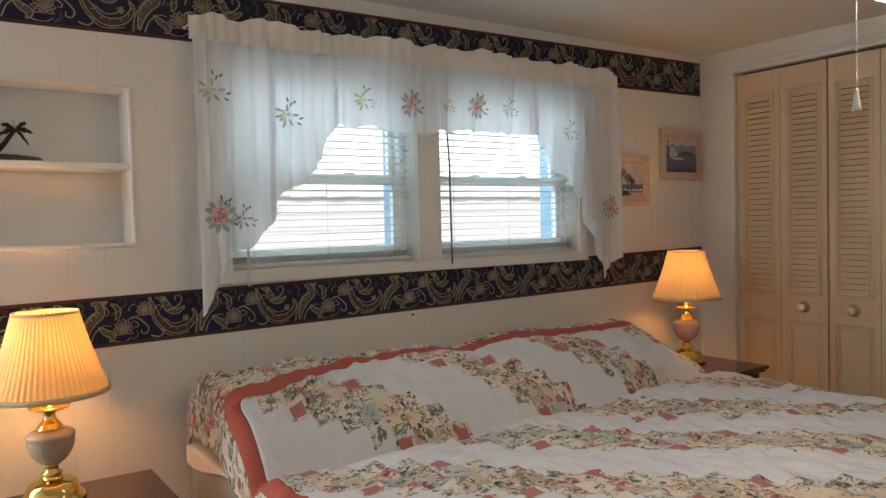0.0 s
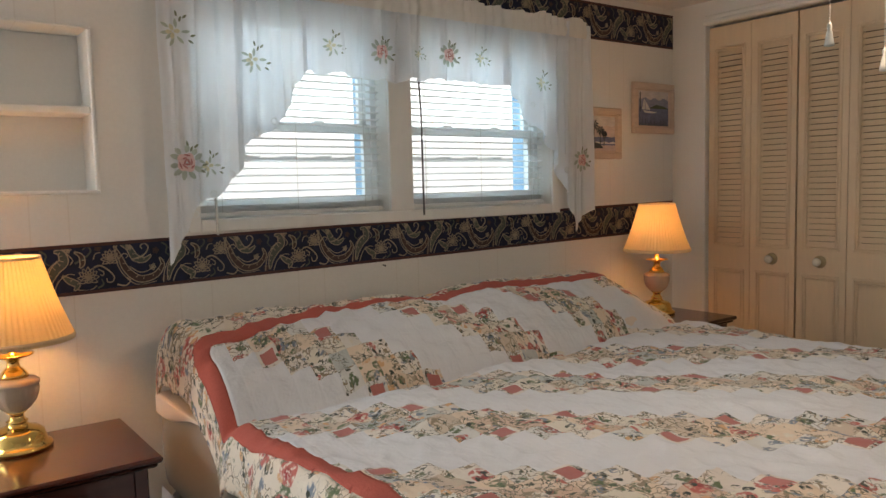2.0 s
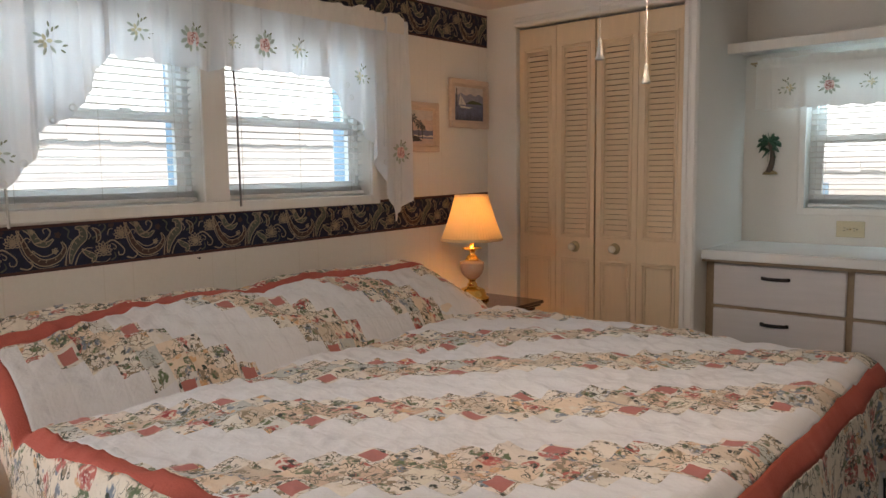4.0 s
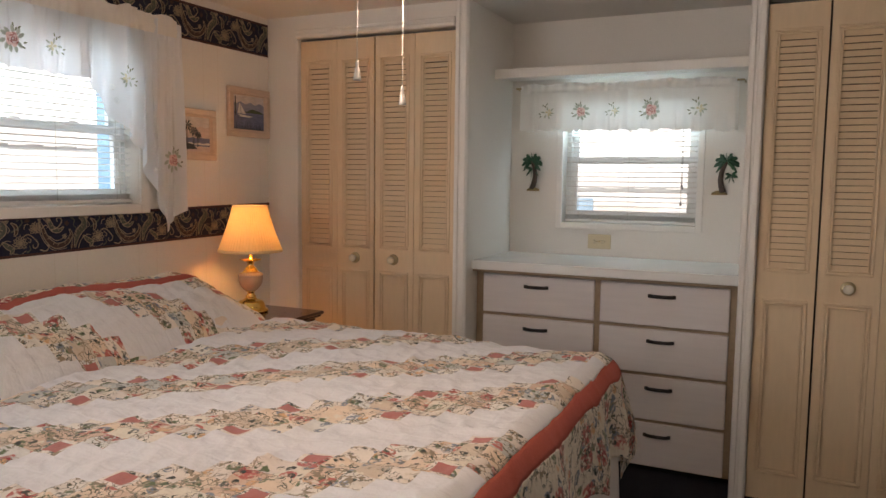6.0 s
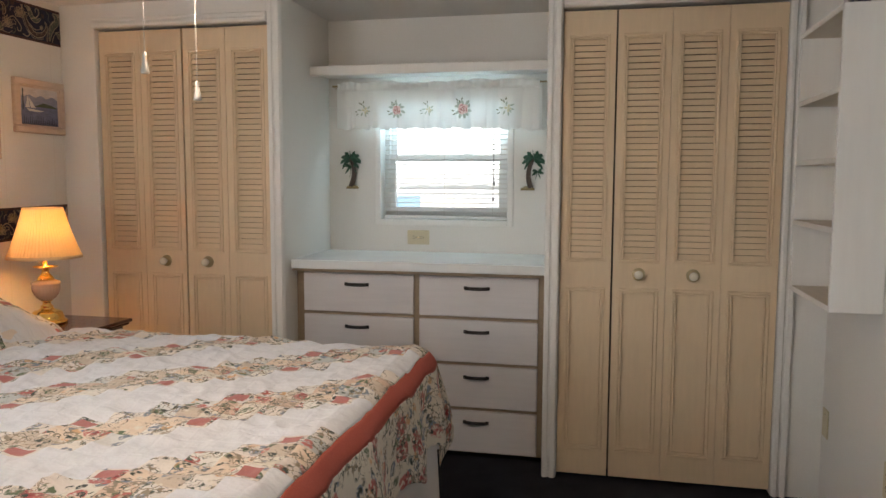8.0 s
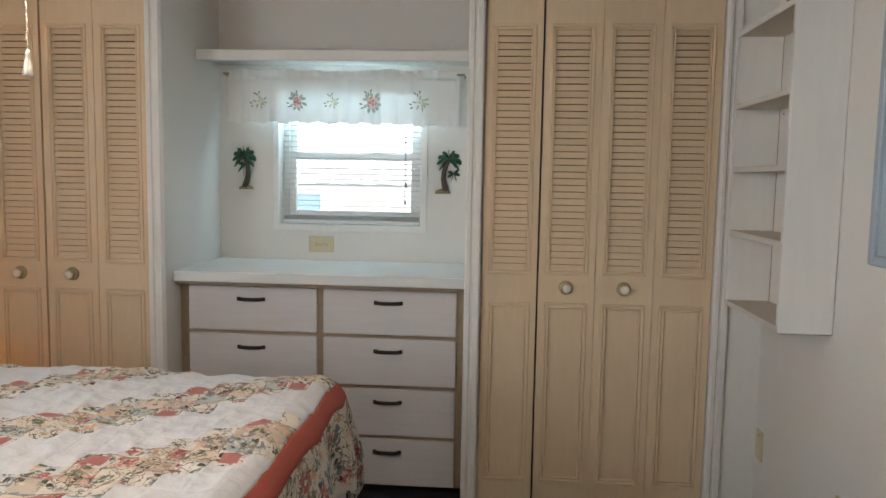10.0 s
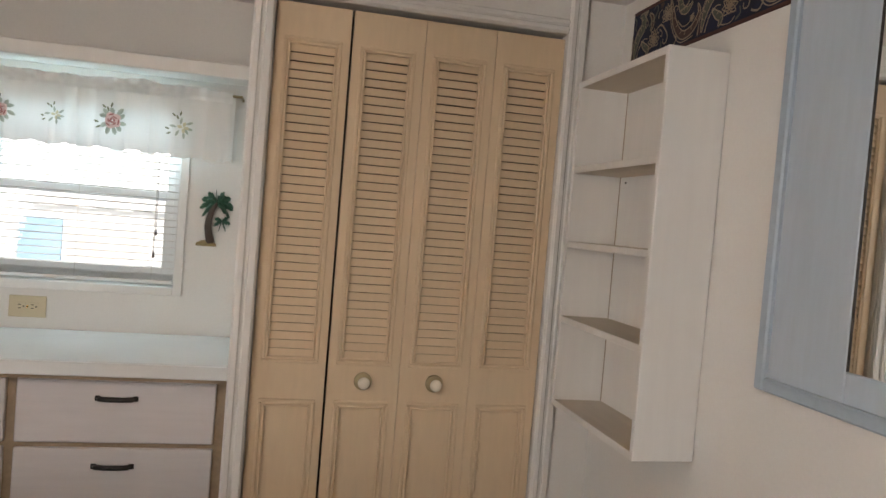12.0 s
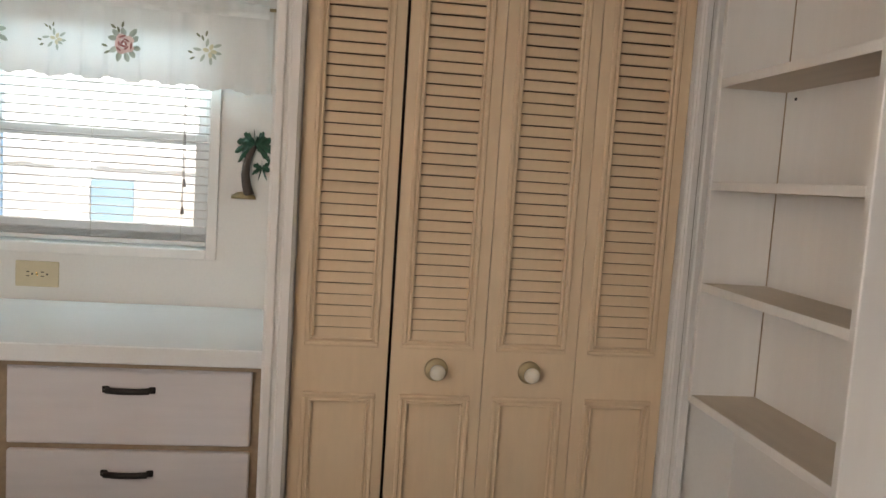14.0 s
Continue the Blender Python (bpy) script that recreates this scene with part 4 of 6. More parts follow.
def quilt_parts(parent):
    nu, nv = 280, 292
    su, sv = (Q_U1 - Q_U0) / nu, (Q_V1 - Q_V0) / nv

    def inset(u, v):
        """Distance inwards from the outer edge of the red stripe."""
        du, dv = u - Q_U0 - 0.182 + 0.045 * smoothstep(1.6, 2.15, v), Q_V1 - v - 0.355
        if du < 0.08 and dv < 0.08:     # the stripe rounds the pillow corner
            du = dv = 0.08 - math.hypot(0.08 - du, 0.08 - dv)
        return min(du, Q_U1 - u - 0.22, v - Q_V0 - 0.255, dv)

    def settle(u, v):
        """Grid points near a seam move onto it."""
        d = inset(u, v)
        for seam in (0.0, STRIPE):
            if abs(d - seam) < 0.6 * su:
                gu, gv = (inset(u + 0.002, v) - d) / 0.002, (inset(u, v + 0.002) - d) / 0.002
                ln = gu * gu + gv * gv or 1.0
                return u + (seam - d) * gu / ln, v + (seam - d) * gv / ln
        return u, v

    cloth_uv = [[settle(Q_U0 + su * i, Q_V0 + sv * j) for j in range(nv + 1)] for i in range(nu + 1)]
    pts = [[quilt_point(*quilt_skew(*c)) for c in row] for row in cloth_uv]
    sets = {"top": [], "stripe": [], "border": []}
    for i in range(nu):
        for j in range(nv):
            d = sum(inset(*cloth_uv[a][c]) for a, c in ((i, j), (i + 1, j), (i, j + 1), (i + 1, j + 1))) / 4
            sets["border" if d < 0 else "stripe" if d < STRIPE else "top"].append((i, j))
    made = []
    for key, nm, material, lab in (("top", "patchwork", M_QUILT, "white patchwork with diagonal floral bands and red squares"),
                                   ("stripe", "red_stripe", M_QRED, "brick-red cotton border stripe"), ("border", "floral_border", M_QBORDER, "cream floral print border")):
        index, verts, faces, uvs = {}, [], [], []
        for i, j in sets[key]:
            f = []
            for a, c in ((i, j), (i + 1, j), (i + 1, j + 1), (i, j + 1)):
                if (a, c) not in index:
                    index[(a, c)] = len(verts)
                    verts.append(pts[a][c] - ORIGIN[parent])
                f.append(index[(a, c)])
                uvs.append((cloth_uv[a][c][0] - 1.308 + 0.0333, cloth_uv[a][c][1] - 1.402 + 0.0333))
            faces.append(f)
        me = bpy.data.meshes.new(nm)
        me.from_pydata(verts, [], faces)
        layer = me.uv_layers.new(name="cloth")
        layer.data.foreach_set("uv", [c for p in uvs for c in p])
        me.polygons.foreach_set("use_smooth", [True] * len(me.polygons))
        me.materials.append(material)
        ob = new(nm, me)
        ob.parent = parent
        ob["label"] = lab
        sol = ob.modifiers.new("thickness", "SOLIDIFY")
        sol.thickness, sol.offset = 0.006, -1
        made.append(ob)
    return made


quilt = thing("quilt", "floral patchwork quilt with red border stripe spread over the bed", "quilt", (1.56, 1.75, BTOP))
quilt_parts(quilt)

# ---- nightstands and lamps ----


def nightstand(x0, x1, y0, y1, zt, label):
    ns = thing("nightstand", label, "nightstand", ((x0 + x1) / 2, (y0 + y1) / 2, 0), "nightstands")
    part("tabletop", boxes((x0, x1, y0, y1, zt - 0.016, zt), (x0 + 0.010, x1 - 0.010, y0 + 0.010, y1 - 0.006, zt - 0.028, zt - 0.0165), bevel=0.005), M_WOOD, ns)
    a = 0.035
    part("apron", boxes((x0 + a + 0.012, x1 - a - 0.012, y0 + a, y0 + a + 0.018, zt - 0.110, zt - 0.0285), (x0 + a + 0.012, x1 - a - 0.012, y1 - a - 0.018, y1 - a, zt - 0.110, zt - 0.0285),
                        (x0 + a, x0 + a + 0.018, y0 + a + 0.03, y1 - a - 0.03, zt - 0.110, zt - 0.0285), (x1 - a - 0.018, x1 - a, y0 + a + 0.03, y1 - a - 0.03, zt - 0.110, zt - 0.0285), bevel=0.002), M_WOOD, ns)
    for lx in (x0 + 0.030, x1 - 0.030 - 0.034):
        for ly in (y0 + 0.030, y1 - 0.030 - 0.034):
            part("leg", boxes((lx, lx + 0.034, ly, ly + 0.034, 0.0, zt - 0.0285), bevel=0.003), M_WOOD, ns)
    part("lower_shelf", boxes((x0 + 0.035, x1 - 0.035, y0 + 0.04, y1 - 0.04, 0.16, 0.178), bevel=0.003), M_WOOD, ns)
    return ns


nightstand(-0.045, 0.462, 2.268, 2.678, 0.630, "small dark cherry nightstand beside the bed head")
nightstand(2.560, 2.895, 2.233, 2.640, 0.680, "small dark cherry nightstand between bed and closet")


def table_lamp(x, y, z, lift=0.0, power=1.0):
    lamp = thing("table_lamp", "lit brass and ceramic table lamp with a pleated cream shade", "table lamp", (x, y, z), "bedside lamps")
    at = (x, y, z)
    base, _ = lathe([(0.0, 0.0), (0.078, 0.0), (0.079, 0.010), (0.074, 0.016), (0.068, 0.018), (0.066, 0.026), (0.060, 0.046), (0.050, 0.054), (0.036, 0.058), (0.028, 0.062), (0.022, 0.070),
                     (0.026, 0.074), (0.018, 0.080), (0.016, 0.092), (0.024, 0.098), (0.0, 0.099)], 40, at)
    part("base", base, M_BRASS, lamp, "stepped polished brass foot", True)
    urn, _ = lathe([(0.0, 0.099), (0.022, 0.099), (0.034, 0.108), (0.046, 0.124), (0.053, 0.142), (0.055, 0.156), (0.054, 0.166), (0.0575, 0.169), (0.0575, 0.176), (0.050, 0.182), (0.036, 0.186), (0.0, 0.187)], 72, at, 0.022, 24, (2, 5))
    part("urn", urn, M_CERAMIC, lamp, "ribbed dusty-pink ceramic urn", True)
    neck, _ = lathe([(0.0, 0.187), (0.034, 0.187), (0.032, 0.194), (0.024, 0.206), (0.016, 0.214), (0.014, 0.226), (0.018, 0.232), (0.030, 0.238), (0.048, 0.243), (0.050, 0.246), (0.040, 0.248), (0.010, 0.248), (0.008, 0.30 + lift), (0.012, 0.305 + lift), (0.012, 0.325 + lift), (0.0, 0.325 + lift)], 40, at)
    part("neck", neck, M_BRASS, lamp, "turned brass neck with drip saucer", True)
    up = (x, y, z + lift)
    shade, rings = lathe([(0.144 - (0.144 - 0.078) * k / 8 - 0.004 * math.sin(math.pi * k / 8), 0.262 + 0.204 * k / 8) for k in range(9)], 240, up, 0.016, 60)
    part("shade", shade, M_SHADE, lamp, "cream pleated cloth lampshade glowing warm", True)
    bot, _ = lathe([(0.1465, 0.256), (0.1475, 0.262), (0.1455, 0.270), (0.1435, 0.268), (0.1435, 0.258), (0.1465, 0.256)], 60, up)
    top, _ = lathe([(0.0785, 0.463), (0.0800, 0.466), (0.0785, 0.471), (0.0765, 0.470), (0.0765, 0.464), (0.0785, 0.463)], 60, up)
    part("lower_binding", bot, M_SHADEBAND, lamp, "plain cream binding strip", True)
    part("upper_binding", top, M_SHADEBAND, lamp, "plain cream binding strip", True)
    bulb, _ = lathe([(0.0, 0.396), (0.010, 0.394), (0.018, 0.384), (0.020, 0.372), (0.017, 0.354), (0.012, 0.334), (0.013, 0.325), (0.0, 0.325)], 20, up)
    part("bulb", bulb, M_BULB, lamp, "glowing light bulb", True)
    fin, _ = lathe([(0.0, 0.468), (0.005, 0.467), (0.006, 0.463), (0.004, 0.459), (0.003, 0.455), (0.0, 0.455)], 14, up)
    for s in (-1, 1):
        join(fin, tube([(x, y, z + lift + 0.458), (x + s * 0.077, y, z + lift + 0.464)], 0.0018, 6))
        join(fin, tube([(x + s * 0.012, y, z + lift + 0.315), (x + s * 0.045, y, z + lift + 0.36), (x + s * 0.045, y, z + lift + 0.42), (x, y, z + lift + 0.456)], 0.0018, 6))
    part("harp_and_finial", fin, M_BRASS, lamp, "brass harp and finial", True)
    d = bpy.data.lights.new("lamp_light", "POINT")
    d.energy, d.color, d.shadow_soft_size = LAMP_W * power, (1.0, 0.49, 0.165), 0.034
    new("lamp_light", d).location = (x, y, z + lift + 0.37)
    return lamp


table_lamp(0.190, 2.570, 0.630, 0.022, 1.75)
table_lamp(2.708, 2.515, 0.680, 0.025, 1.25)

# ---- wallpaper borders ----


def ribbon(verts, faces, pts, w0, w1=None):
    """A flat stroke through 2D points (along, up), tapering from w0 to w1."""
    w1 = w0 if w1 is None else w1
    n = len(pts)
    base = len(verts)
    for k, (a, b) in enumerate(pts):
        p, q = pts[max(0, k - 1)], pts[min(n - 1, k + 1)]
        dx, dy = q[0] - p[0], q[1] - p[1]
        ln = math.hypot(dx, dy) or 1.0
        w = (w0 + (w1 - w0) * k / (n - 1)) / 2
        verts.append((a - dy / ln * w, b + dx / ln * w))
        verts.append((a + dy / ln * w, b - dx / ln * w))
    for k in range(n - 1):
        i = base + 2 * k
        faces.append((i, i + 1, i + 3, i + 2))


def arc_pts(cx, cy, r0, r1, a0, a1, n=14, squash=1.0):
    return [(cx + (r0 + (r1 - r0) * k / n) * math.cos(radians(a0 + (a1 - a0) * k / n)), cy + squash * (r0 + (r1 - r0) * k / n) * math.sin(radians(a0 + (a1 - a0) * k / n))) for k in range(n + 1)]


def petal(cx, cy, ang, ln, wd, n=8):
    out = []
    for k in range(2 * n + 1):
        t = k / n if k <= n else 2 - k / n
        s = 1 if k <= n else -1
        a, b = ln * t, s * wd * math.sin(math.pi * min(1, t ** 0.8))
        out.append((cx + a * math.cos(ang) - b * math.sin(ang), cy + a * math.sin(ang) + b * math.cos(ang)))
    return out


def taper_leaf(pts, width):
    """Outline of a leaf that swells and narrows along a curve."""
    n, left, right = len(pts), [], []
    for k, (a, b) in enumerate(pts):
        p, q = pts[max(0, k - 1)], pts[min(n - 1, k + 1)]
        dx, dy = q[0] - p[0], q[1] - p[1]
        ln = math.hypot(dx, dy) or 1.0
        w = width * math.sin(math.pi * (0.04 + 0.92 * k / (n - 1))) / 2
        left.append((a - dy / ln * w, b + dx / ln * w))
        right.append((a + dy / ln * w, b - dx / ln * w))
    return left, right


def curve_through(knots, n=8):
    """Smooth curve through a few points."""
    k = [knots[0], *knots, knots[-1]]
    out = []
    for p0, p1, p2, p3 in zip(k, k[1:], k[2:], k[3:]):
        for i in range(n):
            t = i / n
            out.append(tuple(0.5 * (2 * b + (c - a) * t + (2 * a - 5 * b + 4 * c - d) * t * t + (3 * b - a - 3 * c + d) * t ** 3) for a, b, c, d in zip(p0, p1, p2, p3)))
    return out + [knots[-1]]


M_LEN, M_HIGH = 0.335, 0.148


def border_motif():
    """Lines and leaves of one repeat, by colour: a pair of lotus flowers, a great curling leaf, scrolls and a comb leaf."""
    L_ = {"tan": ([], []), "sage": ([], []), "rust": ([], [])}

    def line(c, pts, w0, w1=None):
        ribbon(*L_[c], pts, w0, w1)

    def leaf(c, edge, knots, width, veins=0):
        pts = curve_through(knots)
        left, right = taper_leaf(pts, width)
        vs, fs = L_[c]
        base = len(vs)
        for p, q in zip(left, right):
            vs.extend((p, q))
        fs.extend((base + 2 * k, base + 2 * k + 1, base + 2 * k + 3, base + 2 * k + 2) for k in range(len(pts) - 1))
        line(edge, left, 0.0032)
        line(edge, right, 0.0032)
        for k in range(veins):
            i = 3 + k * (len(pts) - 6) // max(1, veins)
            line(edge, [pts[i], ((left[i + 2][0] + 2 * left[i][0]) / 3, (left[i + 2][1] + 2 * left[i][1]) / 3)], 0.0030, 0.0016)

    def lotus(cx, cy, r):
        for a in (-118, -84, -52, -26, 0, 26, 52, 84, 118):
            line("tan", petal(cx, cy, radians(90 + a), r * (1 - abs(a) * 0.0016), r * 0.21), 0.0031)
        for a in (-38, 0, 38):
            line("rust", petal(cx, cy, radians(90 + a), r * 0.55, r * 0.13), 0.004)
        line("tan", arc_pts(cx, cy - r * 0.1, r * 0.30, r * 0.30, 190, 350), 0.0034)

    lotus(0.034, 0.046, 0.034)
    lotus(0.096, 0.096, 0.030)
    leaf("rust", "tan", [(0.108, 0.136), (0.124, 0.100), (0.140, 0.062), (0.176, 0.030), (0.222, 0.036), (0.246, 0.066), (0.238, 0.090)], 0.020, 9)
    leaf("sage", "tan", [(0.122, 0.142), (0.150, 0.124), (0.166, 0.096), (0.192, 0.086), (0.214, 0.100)], 0.020, 5)
    line("tan", curve_through([(0.158, 0.090), (0.190, 0.100), (0.206, 0.122), (0.196, 0.136), (0.184, 0.130), (0.188, 0.120)]), 0.0055, 0.003)
    leaf("sage", "tan", [(0.262, 0.016), (0.268, 0.048), (0.284, 0.078), (0.306, 0.100), (0.300, 0.126), (0.282, 0.130)], 0.026, 8)
    leaf("sage", "tan", [(0.300, 0.060), (0.318, 0.044), (0.338, 0.030), (0.330, 0.014)], 0.018, 3)
    line("tan", curve_through([(0.050, 0.076), (0.068, 0.080), (0.088, 0.066), (0.104, 0.046), (0.100, 0.030), (0.086, 0.030), (0.084, 0.042)]), 0.0055, 0.003)
    line("sage", curve_through([(0.000, 0.092), (0.024, 0.104), (0.044, 0.124), (0.036, 0.138), (0.022, 0.130)]), 0.0065, 0.003)
    leaf("rust", "tan", [(0.000, 0.126), (0.018, 0.112), (0.020, 0.090), (0.012, 0.078)], 0.014, 2)
    line("tan", curve_through([(0.112, 0.020), (0.136, 0.014), (0.150, 0.028), (0.140, 0.038)]), 0.0050, 0.003)
    line("sage", curve_through([(0.058, 0.014), (0.074, 0.024), (0.070, 0.040)]), 0.0060, 0.003)
    line("sage", curve_through([(0.246, 0.136), (0.262, 0.122), (0.258, 0.104), (0.270, 0.092)]), 0.0060, 0.003)
    for knots in ([(0.118, 0.146), (0.112, 0.100), (0.128, 0.052), (0.168, 0.014), (0.226, 0.018)], [(0.150, 0.070), (0.178, 0.050), (0.206, 0.054), (0.224, 0.072)],
                  [(0.246, 0.010), (0.252, 0.050), (0.270, 0.086), (0.290, 0.104)], [(0.276, 0.012), (0.290, 0.044), (0.314, 0.062), (0.334, 0.060)],
                  [(0.004, 0.016), (0.020, 0.012), (0.040, 0.012), (0.056, 0.022)], [(0.062, 0.070), (0.076, 0.060), (0.074, 0.050), (0.066, 0.054)],
                  [(0.120, 0.094), (0.134, 0.110), (0.146, 0.104), (0.140, 0.096)], [(0.050, 0.100), (0.056, 0.116), (0.070, 0.118)], [(0.300, 0.144), (0.318, 0.120), (0.330, 0.102), (0.322, 0.090)]):
        line("tan", curve_through(knots), 0.0036, 0.0022)
    for cx, cy, c in ((0.228, 0.112, "rust"), (0.064, 0.132, "rust"), (0.150, 0.128, "tan"), (0.250, 0.022, "rust"), (0.318, 0.134, "tan"), (0.216, 0.062, "tan")):
        for a in (0, 72, 144, 216, 288):
            line(c, petal(cx, cy, radians(a), 0.010, 0.0034, 4), 0.0030)
    return L_


def wallpaper_border(name, a0, a1, face, out, z_at, h, along_sign, label):
    """Printed paper strip glued on a wall that runs along x. out: -1 or 1, the side the room is on."""
    wb = thing(name, label, "wallpaper border", ((a0 + a1) / 2, face, z_at(a0)), kind="structure")

    def sheet(nm, z0, z1, t, material):
        bm = bmesh.new()
        n = 12
        for k in range(n):
            xa, xb = a0 + (a1 - a0) * k / n, a0 + (a1 - a0) * (k + 1) / n
            vs = [bm.verts.new(c) for c in ((xa, face + out * t, z_at(xa) + z0), (xb, face + out * t, z_at(xb) + z0), (xb, face + out * t, z_at(xb) + z1), (xa, face + out * t, z_at(xa) + z1))]
            ws = [bm.verts.new((v.co.x, face + out * 0.0002, v.co.z)) for v in vs]
            bm.faces.new(vs), bm.faces.new((vs[0], vs[1], ws[1], ws[0])), bm.faces.new((vs[2], vs[3], ws[3], ws[2]))
        return part(nm, bm, material, wb)

    sheet("paper", 0, h, 0.0012, M_NAVY)
    sheet("edge_line", 0.0, 0.010, 0.0018, M_MAROON)
    sheet("edge_line", h - 0.010, h, 0.0018, M_MAROON)
    total = {"tan": ([], []), "sage": ([], []), "rust": ([], [])}
    x, sc = a0, h / M_HIGH
    while x < a1 - 0.02:
        for c, (vs, fs) in border_motif().items():
            base = len(total[c][0])
            keep = [x + v[0] * sc * along_sign if along_sign > 0 else x + (M_LEN - v[0]) * sc for v in vs]
            lift = {"tan": 0.0034, "sage": 0.0028, "rust": 0.0023}[c]
            for xx, v in zip(keep, vs):
                xx = min(max(xx, a0), a1)
                total[c][0].append(Vector((xx, face + out * lift, z_at(xx) + min(max(0.012, v[1] * sc), h - 0.012))) - ORIGIN[wb])
            total[c][1].extend(tuple(base + i for i in f) for f in fs)
        x += M_LEN * sc
    for c, material in (("tan", M_TAN), ("sage", M_SAGE), ("rust", M_RUST)):
        me = bpy.data.meshes.new("printed_scrolls")
        me.from_pydata(total[c][0], [], total[c][1])
        me.materials.append(material)
        ob = new("printed_scrolls", me)
        ob.parent = wb
        tagged(ob, kind="stuff")
    return wb


wallpaper_border("border_lower", W + 0.01, 3.184, N, -1, lambda x: 0.978 + 0.0145 * x, 0.148, 1, "navy wallpaper border with tan and rust scrolling flowers")
wallpaper_border("border_upper", W + 0.01, 3.184, N, -1, lambda x: 1.902 + 0.0085 * x, 0.165, 1, "navy wallpaper border with tan scrolls below the ceiling")
wallpaper_border("border_south", 0.4, 3.115, S, 1, lambda x: 1.917, 0.165, -1, "navy wallpaper border with tan scrolls below the ceiling")

# ---- curtains ----


def interp(table, x):
    for (xa, za), (xb, zb) in zip(table, table[1:]):
        if xa <= x <= xb:
            return za + (zb - za) * (x - xa) / (xb - xa)
    return table[0][1] if x < table[0][0] else table[-1][1]


def cloth_panel(place, a0, a1, ztop, bottom, depth, folds, amp, seed, na=120, nz=40, scallop=0.004):
    """A gathered hanging cloth: place maps (along, out of the wall, up) to the room."""
    bm = bmesh.new()
    grid = []
    for i in range(na + 1):
        f = i / na
        a = a0 + (a1 - a0) * f
        zb = interp(bottom, a) + scallop * abs(math.sin(a * 95))
        col = []
        for k in range(nz + 1):
            g = k / nz
            z = ztop + 0.005 * math.sin(a * 60 + seed) + (zb - ztop) * g
            wave = 0.7 * math.sin(folds * f * 2 * math.pi + seed + 2.2 * math.sin(4 * f + seed)) + 0.9 * noise.noise(Vector((a * 13, 0.4 * z, seed * 3))) + 0.5 * noise.noise(Vector((a * 34, z, seed))) + 1.6 * (0.5 - 2.6 * abs(noise.noise(Vector((a * 12, 0.25 * z, seed * 7)))))
            wave += 1.5 * (0.5 - abs(math.sin(a * 31 + seed + 1.4 * math.sin(a * 9 + 2 * seed) + 0.25 * g)) ** 0.6)
            fine = math.sin(a * 150 + seed) * math.exp(-g * 12) * 0.3
            d = depth + amp * (0.35 + 0.65 * g) * wave + amp * fine + 0.006 * noise.noise(Vector((a * 8, z * 8, seed)))
            col.append(bm.verts.new(place(a, d, z)))
        grid.append(col)
    for i in range(na):
        for k in range(nz):
            bm.faces.new((grid[i][k], grid[i + 1][k], grid[i + 1][k + 1], grid[i][k + 1]))
    return bm


def on_north(a, d, z):
    return (a, N - d, z)


def on_east(a, d, z):
    return (E - d, a, z)


def header_frill(place, a0, a1, z, depth, h, seed):
    """Rod pocket with its gathered ruffle standing above."""
    bm = bmesh.new()
    n = int((a1 - a0) / 0.006)
    prev = None
    for i in range(n + 1):
        a = a0 + (a1 - a0) * i / n
        w = math.sin(a * 140 + seed + 2 * math.sin(a * 17))
        lazy = math.sin(a * 21 + seed + 2.2 * math.sin(a * 8 + seed))
        top = z + h * (0.80 + 0.16 * lazy + 0.10 * math.sin(a * 55 + seed))
        pinch = 0.35 + 0.65 * abs(math.sin(a * 26 + seed + 1.7 * math.sin(a * 11)))
        lean = 0.010 * math.sin(a * 15 + 2.0 * seed)
        col = [bm.verts.new(place(a, depth + 0.016 + o + 0.007 * w * q * pinch, z0)) for q, o, z0 in ((0.5, 0.0, z - h), (0.5, 0.004, z - 0.7 * h), (0.6, 0.007, z - 0.35 * h), (0.4, 0.001, z), (0.8, 0.004, z + 0.5 * (top - z)), (1.3, 0.006 + lean, top))]
        if prev:
            for q in range(5):
                bm.faces.new((prev[q], col[q], col[q + 1], prev[q + 1]))
        prev = col
    return bm


